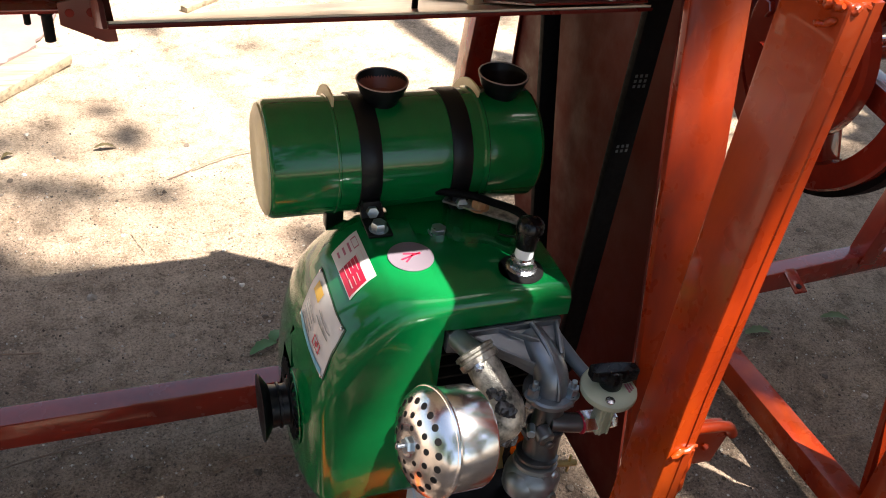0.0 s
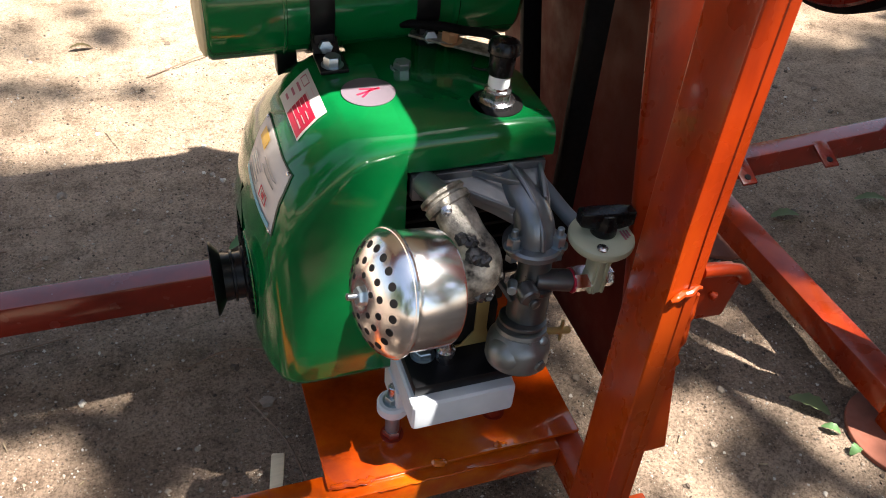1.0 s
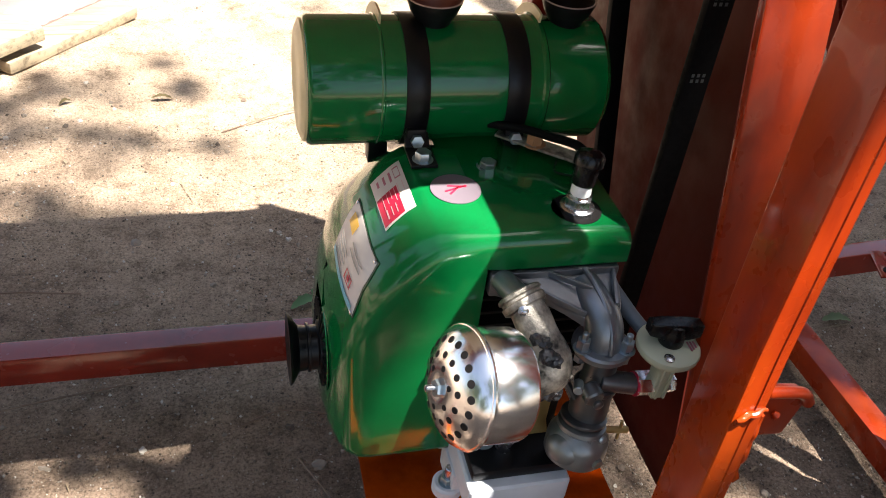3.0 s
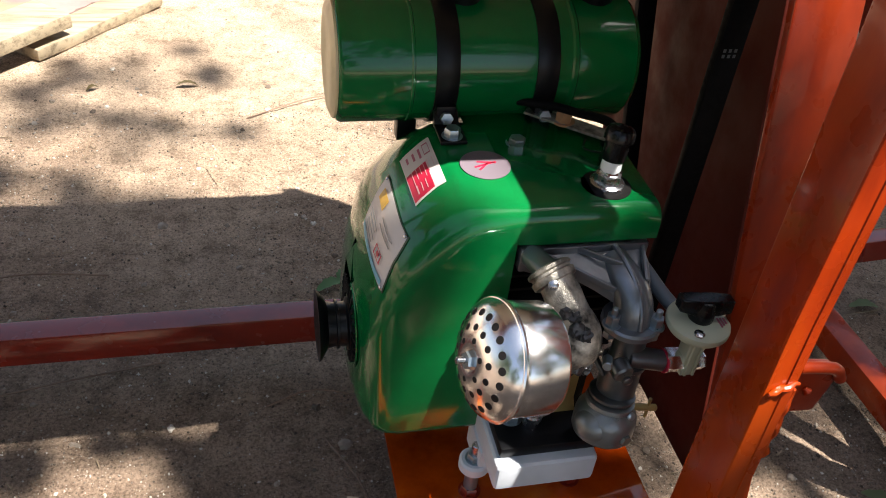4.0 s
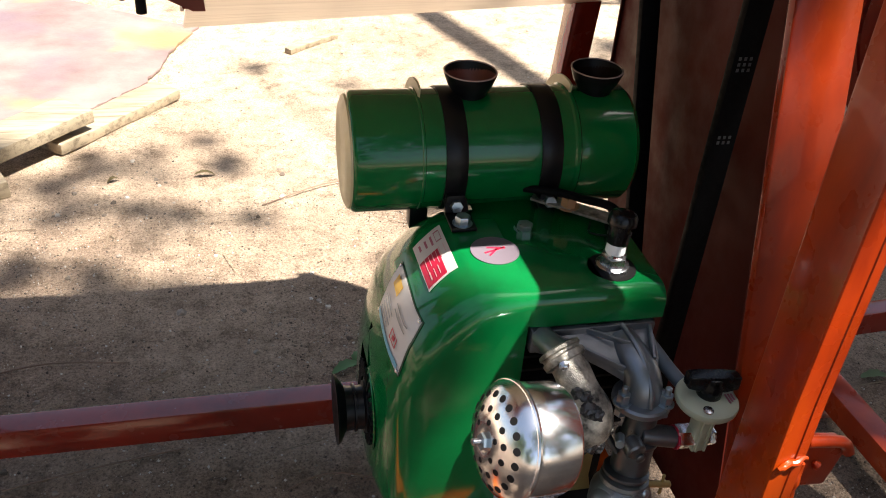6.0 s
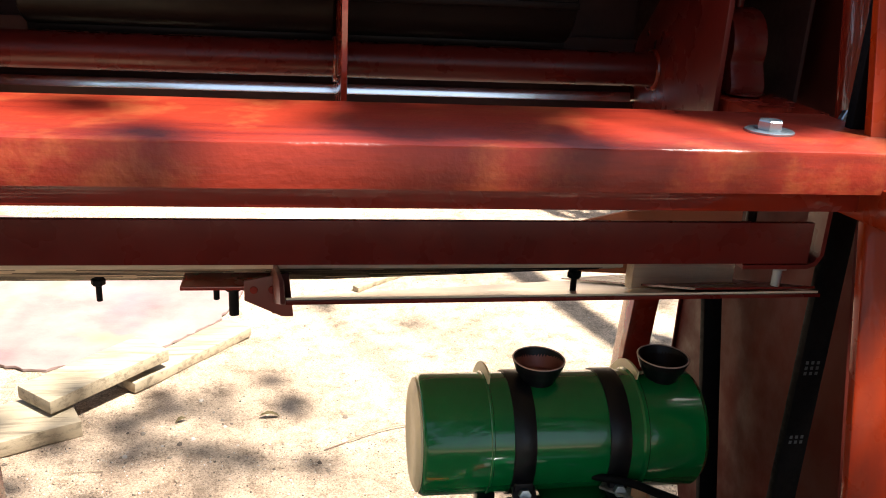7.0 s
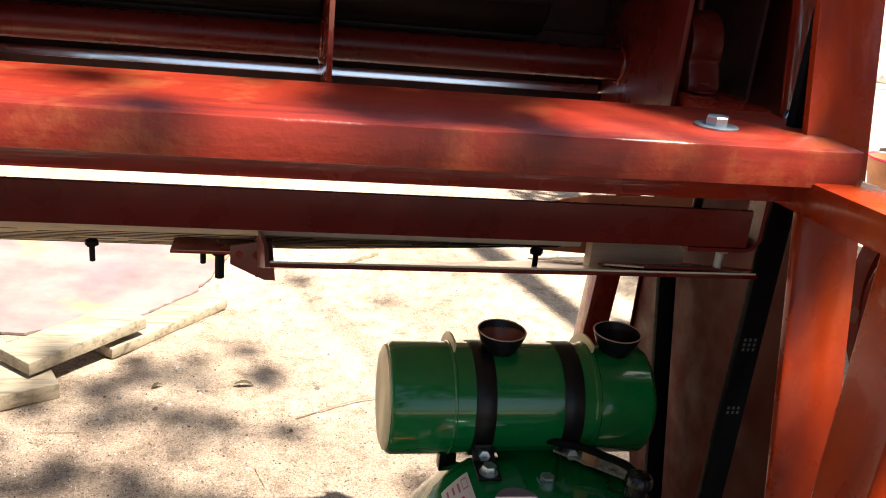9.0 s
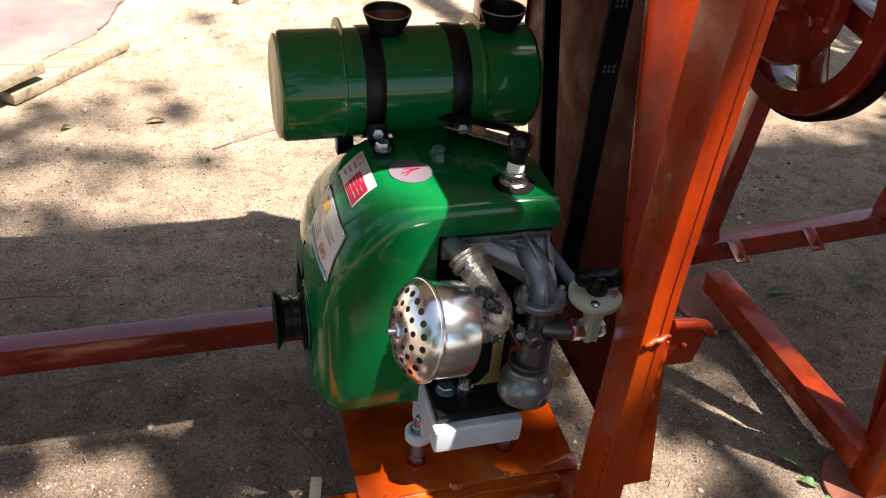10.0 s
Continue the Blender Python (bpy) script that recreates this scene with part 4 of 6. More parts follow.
    part("red_field", on_surface(tree, sub(st, 0.42, 0.97, 0.30, 0.97), 8, 8, 0.0018, 0.0003), REDINK, sk, "red printed field")
    for k in range(6):
        part("text_bar", on_surface(tree, sub(st, 0.41, 0.60 + 0.05 * (k % 3), 0.12 + 0.13 * k, 0.137 + 0.13 * k), 4, 1, 0.0024, 0.0003), PALEINK, sk, "pale line of small print")
    for k in range(3):
        part("text_bar", on_surface(tree, sub(st, 0.72, 0.90, 0.46 + 0.15 * k, 0.485 + 0.15 * k), 4, 1, 0.0024, 0.0003), PALEINK, sk, "pale block of small print")
    for k in range(3):
        part("text_bar", on_surface(tree, sub(st, 0.10, 0.30 - 0.04 * k, 0.35 + 0.2 * k, 0.42 + 0.2 * k), 4, 1, 0.0018, 0.0003), FADEDRED, sk, "faded red line of print")
    for v0, v1, u0, u1 in ((0.10, 0.115, 0.08, 0.30), (0.25, 0.265, 0.08, 0.30), (0.10, 0.265, 0.08, 0.10), (0.10, 0.265, 0.28, 0.30)):
        part("printed_frame", on_surface(tree, sub(st, u0, u1, v0, v1), 2, 2, 0.0018, 0.0003), FADEDRED, sk, "faded printed frame")
    # round sticker on the top
    rs = bmesh.new()
    lathe((0.2815, 0.832, top + 0.0003), (0, 0, 1), [(0, 0.0265), (0.0007, 0.0265)], 40, rs)
    rnd = part("round_sticker", rs, SILVERFOIL, e, "round grey sticker with a red emblem")
    for dx, dy, ln, an in ((0, 0, 0.026, 20), (0.002, 0.004, 0.020, -8), (-0.002, -0.003, 0.018, 48)):
        d = Vector((math.cos(math.radians(an)), math.sin(math.radians(an)), 0))
        p = Vector((0.2815 + dx, 0.832 + dy, top + 0.0013))
        part("emblem_bar", bar(p - d * ln / 2, p + d * ln / 2, 0.0022, 0.0004, 0), REDINK, rnd)
    # bolts on the top
    part("shroud_bolt", hexagon((0.327, 0.872, top), (0, 0, 1), 0.0095, 0.007, r_wash=0.0125), GALV, e)
    # spark plug
    px, py = 0.398, 0.787
    part("plug_well", lathe((px, py, top - 0.0015), (0, 0, 1), [(0, 0.026), (0.0022, 0.026)], 40), SOOT, e, "dark hole around the spark plug")
    plug = part("spark_plug", lathe((px, py, top - 0.002), (0, 0, 1), [(0, 0.019), (0.006, 0.019), (0.006, 0.0145), (0.018, 0.0145), (0.019, 0.011), (0.022, 0.0105)], 6), STEEL, e, "steel spark plug body")
    part("seat_ring", lathe((px, py, top - 0.002), (0, 0, 1), [(0, 0.018), (0.007, 0.018), (0.008, 0.0165)], 32), STEEL, plug)
    part("insulator", lathe((px, py, top + 0.018), (0.1, 0.12, 1), [(0, 0.0095), (0.003, 0.0108), (0.017, 0.0098)], 28), CERAMIC, plug, "white ceramic insulator")
    part("plug_cap", lathe((px + 0.0015, py + 0.002, top + 0.030), (0.1, 0.12, 1), [(0, 0.0115), (0.002, 0.0125), (0.020, 0.0125), (0.022, 0.0155), (0.030, 0.0155), (0.034, 0.013), (0.036, 0.007)], 32), PLASTIC, plug, "black moulded plug cap")
    part("ignition_lead", tube([(0.404, 0.80, 0.590), (0.402, 0.83, 0.585), (0.392, 0.87, 0.570), (0.375, 0.90, 0.562), (0.34, 0.925, 0.556)], 0.0048, 12), RUBBER, e)
    # bracket strip by the plug
    br = part("bracket_strip", bar((0.352, 0.925, 0.546), (0.43, 0.868, 0.542), 0.022, 0.003, 0.0008), ELBOW, e)
    part("strip_nut", hexagon((0.387, 0.899, 0.545), (0, 0, 1), 0.0095, 0.012, r_wash=0.013), RUST, br)
    part("wire_clip", tube([(0.405, 0.872, 0.538), (0.398, 0.852, 0.537), (0.425, 0.842, 0.537), (0.437, 0.855, 0.537)], 0.0013, 8), PLASTIC, e)
    # base casting
    bc = part("base_casting", box(0.287, 0.405, 0.66, 0.92, 0.215, 0.256, 0.007, 3), WHITE, e, "white painted base casting")
    for y, sx in ((0.722, -1), (0.722, 1), (0.90, -1)):
        x = 0.284 if sx < 0 else 0.412
        ear = part("mounting_ear", lathe((x, y, 0.180), (0, 0, 1), [(0, 0.0165), (0.002, 0.0185), (0.013, 0.0185), (0.016, 0.016)], 32), WHITE, bc)
        part("ear_web", box(min(x, x - sx * 0.022), max(x, x - sx * 0.022), y - 0.014, y + 0.04, 0.182, 0.222, 0.003), WHITE, ear)
        part("stud", rod((x, y, 0.134), (x, y, 0.221), 0.0058, 16, 0.001), STEEL, ear)
        part("nut", hexagon((x, y, 0.196), (0, 0, 1), 0.0098, 0.009, r_wash=0.012), GALV, ear)
        part("spacer", rod((x, y, 0.134), (x, y, 0.180), 0.0085, 20), GALV, ear)
        part("lower_nut", hexagon((x, y, 0.134), (0, 0, 1), 0.0115, 0.01, r_wash=0.014), OXIDE, ear)
    sump = part("crankcase", box(0.292, 0.41, 0.672, 0.90, 0.2565, 0.272, 0.004), BLACK, e, "black painted crankcase cover")
    part("crankcase_step", box(0.305, 0.40, 0.72, 0.90, 0.272, 0.33, 0.008), SOOT, sump)
    part("crankcase_bolt", hexagon((0.314, 0.716, 0.272), (0, 0, 1), 0.0115, 0.009, r_wash=0.014), GALV, sump)
    part("drain_boss", rod((0.395, 0.688, 0.272), (0.395, 0.688, 0.282), 0.009, 20, 0.002), BLACK, sump)
    # brass governor arm
    arm = part("governor_arm", prism([(0.372, 0.716, 0.365), (0.386, 0.716, 0.365), (0.386, 0.716, 0.295), (0.392, 0.716, 0.270), (0.372, 0.716, 0.262), (0.326, 0.716, 0.262), (0.324, 0.716, 0.268), (0.358, 0.716, 0.274), (0.372, 0.716, 0.292)], (0, 0.003, 0), 0.0006), BRASS, e, "brass governor arm")
    for x in (0.332, 0.340):
        part("arm_hole", rod((x, 0.7157, 0.266), (x, 0.717, 0.266), 0.0015, 10), SOOT, arm)
    part("oil_cup", lathe((0.335, 0.702, 0.272), (0, 0, 1), [(0, 0.009), (0.004, 0.0105), (0.018, 0.0105), (0.02, 0.008), (0.034, 0.0045)], 24), STEEL, e)
    # inlet casting with its round flange
    man = part("inlet_casting", prism([(0.305, 0.745, 0.488), (0.432, 0.745, 0.488), (0.436, 0.745, 0.455), (0.40, 0.745, 0.44), (0.33, 0.745, 0.452), (0.306, 0.745, 0.462)], (0, 0.022, 0), 0.004), ALU, e, "grey cast aluminium inlet")
    web = [[(0.312, 0.750, 0.474), (0.436, 0.750, 0.474), (0.436, 0.750, 0.485), (0.312, 0.750, 0.485)],
           [(0.345, 0.732, 0.466), (0.437, 0.732, 0.466), (0.437, 0.732, 0.478), (0.345, 0.732, 0.478)],
           [(0.375, 0.714, 0.456), (0.436, 0.714, 0.456), (0.434, 0.714, 0.469), (0.378, 0.714, 0.469)],
           [(0.396, 0.698, 0.448), (0.430, 0.698, 0.448), (0.428, 0.698, 0.460), (0.398, 0.698, 0.460)]]
    part("web", bevelled(loft(web), 0.003, 3, 0.4), ALU, man)
    part("inlet_neck", tube([(0.402, 0.744, 0.474), (0.406, 0.724, 0.468), (0.411, 0.705, 0.459), (0.4125, 0.695, 0.447), (0.4125, 0.692, 0.432)], 0.018, 32, 8, radii=[0.0155, 0.0180, 0.0195, 0.0200, 0.0205]), ALU, man)
    for p0, p1, w in (((0.318, 0.747, 0.487), (0.392, 0.703, 0.466), 0.0045), ((0.360, 0.747, 0.487), (0.402, 0.720, 0.484), 0.004), ((0.434, 0.748, 0.486), (0.424, 0.705, 0.474), 0.0055), ((0.312, 0.746, 0.487), (0.436, 0.746, 0.487), 0.005)):
        part("rib", bar(p0, p1, w * 0.75, 0.007, 0.0015), ALU, man)
    ridge = [(0.401, 0.744, 0.4905), (0.405, 0.724, 0.4865), (0.409, 0.704, 0.4785), (0.412, 0.687, 0.4655), (0.4125, 0.676, 0.452), (0.4125, 0.6715, 0.438)]
    part("ridge", tube(ridge, 0.003, 10, 8), ALU, man)
    part("back_flange", box(0.302, 0.440, 0.744, 0.756, 0.462, 0.4905, 0.003), ALU, man)
    fl = part("round_flange", lathe((0.412, 0.692, 0.428), (0, 0, 1), [(0, 0.029), (0.0015, 0.0305), (0.007, 0.0305), (0.009, 0.028)], 40), ALU, man)
    for dx, dy in ((-0.024, -0.006), (0.02, -0.014), (0.014, 0.02)):
        part("flange_bolt", hexagon((0.412 + dx, 0.692 + dy, 0.437), (0, 0, 1), 0.0072, 0.012, r_wash=0.0095), GALV, fl)
        part("bolt_tip", rod((0.412 + dx, 0.692 + dy, 0.448), (0.412 + dx, 0.692 + dy, 0.458), 0.0035, 12, 0.001), GALV, fl)
        part("bolt_under", hexagon((0.412 + dx, 0.692 + dy, 0.428), (0, 0, -1), 0.0066, 0.008), GALV, fl)
    part("casting_bolt", hexagon((0.4255, 0.744, 0.469), (0, -1, 0), 0.008, 0.008, r_wash=0.0105), GALV, man)
    part("casting_stud", rod((0.4255, 0.738, 0.469), (0.4255, 0.722, 0.469), 0.0038, 12, 0.001), GALV, man)
    # outlet pipe to the muffler
    ex = part("outlet_pipe", tube([(0.326, 0.714, 0.484), (0.332, 0.699, 0.474), (0.337, 0.686, 0.463), (0.341, 0.677, 0.455)], 0.018, 24, radii=[0.0180, 0.0188, 0.0190, 0.0198]), ELBOW, e, "brazed steel outlet elbow")
    part("elbow", tube([(0.339, 0.680, 0.459), (0.343, 0.669, 0.449), (0.341, 0.660, 0.441), (0.330, 0.655, 0.437), (0.314, 0.652, 0.439), (0.298, 0.650, 0.443)], 0.0165, 28, radii=[0.0196, 0.0228, 0.0238, 0.0225, 0.0200, 0.0180]), ELBOW, ex)
    part("sleeve", rod((0.314, 0.748, 0.482), (0.324, 0.716, 0.484), 0.0125, 24, 0.001), ALU, ex)
    part("collar", lathe((0.3225, 0.722, 0.487), (0.36, -0.76, -0.52), [(0, 0.0190), (0.0015, 0.0225), (0.005, 0.0232), (0.0065, 0.0210), (0.009, 0.0210), (0.0105, 0.0232), (0.017, 0.0226), (0.019, 0.0190)], 32), ELBOW, ex)
    part("collar_screw", lathe((0.3205, 0.696, 0.486), (-0.25, -0.7, 0.45), [(0, 0.0052), (0.005, 0.0052), (0.007, 0.002)], 14), STEEL, ex)
    for n, (spots, dirty) in enumerate((((((0.334, 0.654, 0.464), 0.0075), ((0.342, 0.651, 0.460), 0.0080), ((0.347, 0.652, 0.454), 0.0065)), True), ((((0.336, 0.640, 0.430), 0.0085), ((0.345, 0.643, 0.426), 0.0080), ((0.330, 0.644, 0.424), 0.0065)), True), ((((0.326, 0.667, 0.475), 0.0060), ((0.334, 0.663, 0.472), 0.0065)), True), ((((0.347, 0.645, 0.442), 0.0080), ((0.356, 0.650, 0.440), 0.0075)), False))):
        part("braze_lump", braze(spots, 9 + n), SOOTYBRAZE if dirty else ELBOW, ex)
    # muffler
    o, ax = Vector((0.2285, 0.632, 0.461)), Vector((0.960, 0.130, -0.215)).normalized()
    mf = part("muffler", lathe(o, ax, [(0.012, 0.047), (0.017, 0.0520), (0.020, 0.0535), (0.024, 0.0535), (0.027, 0.0528), (0.029, 0.0536), (0.067, 0.0536), (0.070, 0.0525), (0.072, 0.049), (0.0725, 0.01)], 64), CHROME, e, "chromed can muffler with a perforated cap")
    cap_prof = [(-0.002, 0.004), (-0.003, 0.010), (-0.0045, 0.016), (-0.002, 0.028), (0.003, 0.040), (0.0085, 0.0485), (0.0135, 0.0535), (0.0185, 0.0560), (0.0205, 0.0550), (0.0205, 0.049)]
    cap = part("perforated_cap", lathe(o, ax, cap_prof, 64), CHROME, mf, "chromed perforated cap")
    part("rolled_rim", lathe(o, ax, [(0.0185, 0.0545), (0.0192, 0.0570), (0.0210, 0.0580), (0.0232, 0.0576), (0.0245, 0.0545)], 64, closed=False), CHROME, mf)
    ux, uy, _ = frame_of(ax)
    for rad, cnt, hr in ((0.0435, 20, 0.0038), (0.0305, 13, 0.0033), (0.0195, 6, 0.0028)):
        for k in range(cnt):
            a = 2 * math.pi * (k + 0.3) / cnt
            s0 = np.interp(rad, [q[1] for q in cap_prof[:7]], [q[0] for q in cap_prof[:7]])
            s1 = np.interp(rad + 0.002, [q[1] for q in cap_prof[:7]], [q[0] for q in cap_prof[:7]])
            rdir = ux * math.cos(a) + uy * math.sin(a)
            nrm = (ax * -0.002 + rdir * (s1 - s0)).normalized()
            p = o + ax * s0 + rdir * rad
            part("hole", lathe(p + nrm * 0.0003, nrm, [(-0.004, hr), (0, hr)], 14), SOOT, cap)
    part("centre_stud", rod(o + ax * 0.01, o - ax * 0.017, 0.0033, 14, 0.0008), STEEL, mf)
    part("centre_nut", hexagon(o + ax * 0.003, -ax, 0.0085, 0.011), GALV, mf)
    part("muffler_strut", rod((0.312, 0.672, 0.40), (0.33, 0.700, 0.30), 0.005, 16), STEEL, mf)
    # carburettor
    ca = Vector((-0.10, -0.16, -1)).normalized()
    cu = part("carburettor", lathe((0.419, 0.693, 0.4285), ca, [(0, 0.026), (0.004, 0.026), (0.006, 0.0185), (0.016, 0.0165), (0.034, 0.017), (0.044, 0.0185), (0.046, 0.0228), (0.05, 0.0228), (0.052, 0.0208), (0.095, 0.0208)], 36), ZINC, e, "grey cast carburettor")
    part("bowl", lathe(Vector((0.4048, 0.674, 0.340)), ca, [(0, 0.0208), (0.002, 0.0262), (0.006, 0.0270), (0.008, 0.0255), (0.012, 0.0285), (0.018, 0.0325), (0.024, 0.0335), (0.041, 0.0335), (0.0455, 0.0315), (0.048, 0.0270), (0.049, 0.022), (0.0495, 0.002)], 48), BOWLGREY, cu)
    lobe = bmesh.new()
    bmesh.ops.create_uvsphere(lobe, u_segments=32, v_segments=20, radius=1, matrix=Matrix.Translation((0.3885, 0.662, 0.3145)) @ Matrix.Diagonal((0.0235, 0.0225, 0.0205, 1)))
    part("float_chamber", lobe, BOWLGREY, cu)
    part("bowl_rim", lathe(Vector((0.4063, 0.6765, 0.346)), ca, [(0, 0.0235), (0.001, 0.0250), (0.004, 0.0250), (0.005, 0.0235)], 36), ZINC, cu)
    part("bowl_lug", bar((0.4035, 0.6485, 0.338), (0.4005, 0.6425, 0.306), 0.005, 0.004, 0.0015), ZINC, cu)
    part("bowl_screw", lathe((0.419, 0.652, 0.333), (0.1, -0.7, 0.3), [(0, 0.0045), (0.004, 0.0045), (0.005, 0.003)], 18), GALV, cu)
    part("plug_boss", lathe((0.413, 0.648, 0.313), (0.25, -1, 0.15), [(0, 0.0105), (0.004, 0.0100), (0.0055, 0.0085)], 24), ZINC, cu)
    part("drain_plug", hexagon((0.413, 0.641, 0.31), (0.3, -1, 0), 0.007, 0.006), ZINC, cu)
    part("boss", rod((0.398, 0.672, 0.395), (0.400, 0.655, 0.392), 0.011, 20, 0.002), ZINC, cu)
    part("idle_screw", lathe((0.404, 0.655, 0.386), (0.1, -1, 0), [(0, 0.0055), (0.003, 0.0055), (0.004, 0.004)], 16), ZINC, cu)
    part("side_screw", rod((0.385, 0.67, 0.405), (0.378, 0.655, 0.408), 0.005, 14, 0.001), GALV, cu)
    part("lever", bar((0.375, 0.69, 0.40), (0.392, 0.68, 0.37), 0.008, 0.004, 0.001), ZINC, cu)
    part("needle_valve", rod((0.43, 0.672, 0.322), (0.462, 0.672, 0.316), 0.004, 14, 0.001), BRASS, cu)
    part("needle_tommy", rod((0.452, 0.672, 0.332), (0.452, 0.672, 0.303), 0.0018, 10), BRASS, cu)
    part("gas_inlet", rod((0.412, 0.678, 0.396), (0.450, 0.672, 0.391), 0.0115, 24, 0.001), ZINC, cu)
    part("union_nut", hexagon((0.450, 0.672, 0.392), (1, -0.08, -0.02), 0.0135, 0.020), CHROME, cu)
    part("union_ring", rod((0.449, 0.672, 0.391), (0.451, 0.672, 0.391), 0.0132, 24), REDINK, cu)
    # gas regulator
    rc = Vector((0.471, 0.668, 0.444))
    rg = part("gas_regulator", lathe(rc, (0.02, -0.03, 1), [(-0.012, 0.012), (-0.010, 0.0215), (-0.004, 0.0235), (-0.003, 0.0300), (0, 0.0322), (0.0035, 0.0326), (0.0062, 0.0318), (0.0078, 0.0295), (0.0095, 0.0200)], 56), REGGREEN, e, "pale green gas regulator with a black knob")
    part("stem", bevelled(loft([[(0.4745 + a * w, 0.6675 + b * w, z) for a, b in ((-1, -1), (1, -1), (1, 1), (-1, 1))] for z, w in ((0.436, 0.015), (0.428, 0.0115), (0.414, 0.0092), (0.379, 0.0088))]), 0.0025, 3), REGGREEN, rg)
    for dx in (-0.0045, 0.0045):
        part("stem_rib", bar((0.4745 + dx, 0.6575, 0.430), (0.4745 + dx, 0.6580, 0.381), 0.0028, 0.0035, 0.0008, up=(0, -1, 0)), REGGREEN, rg)
    part("side_nut", hexagon((0.483, 0.667, 0.393), (1, -0.02, 0), 0.0105, 0.009), STEEL, rg)
    kc = rc + Vector((0.001, 0.001, 0.009))
    kn = part("knob", lathe(kc, (0.02, -0.03, 1), [(0, 0.0125), (0.001, 0.0130), (0.013, 0.0125), (0.016, 0.0110), (0.024, 0.0100), (0.025, 0.0085)], 32), PLASTIC, rg, "black plastic knob")
    part("knob_wing", bevelled(loft([[(kc.x + u, kc.y - 0.16 * u - t, kc.z + lo), (kc.x + u, kc.y - 0.16 * u + t, kc.z + lo), (kc.x + u, kc.y - 0.16 * u + t, kc.z + 0.027), (kc.x + u, kc.y - 0.16 * u - t, kc.z + 0.027)] for u, t, lo in ((-0.0265, 0.0065, 0.011), (-0.012, 0.0085, 0.008), (0.012, 0.0085, 0.008), (0.0265, 0.0065, 0.011))]), 0.0028, 3), PLASTIC, kn)
    part("face_screw", lathe(rc + Vector((-0.010, -0.0215, 0.0080)), (0.02, -0.03, 1), [(0, 0.0056), (0.0015, 0.0054), (0.0024, 0.003)], 18), STEEL, rg)
    for k in range(3):
        part("print_bar", box(rc.x + 0.0165 + k * 0.0032, rc.x + 0.0182 + k * 0.0032, rc.y - 0.016 + k * 0.002, rc.y - 0.003, rc.z + 0.0091, rc.z + 0.0097), FADEDRED, rg, "faint red line of print")
    part("gas_hose", tube([(0.462, 0.690, 0.440), (0.452, 0.712, 0.447), (0.443, 0.735, 0.456), (0.436, 0.765, 0.462)], 0.0078, 14), HOSE, e, "grey rubber hose")
    return e


engine()


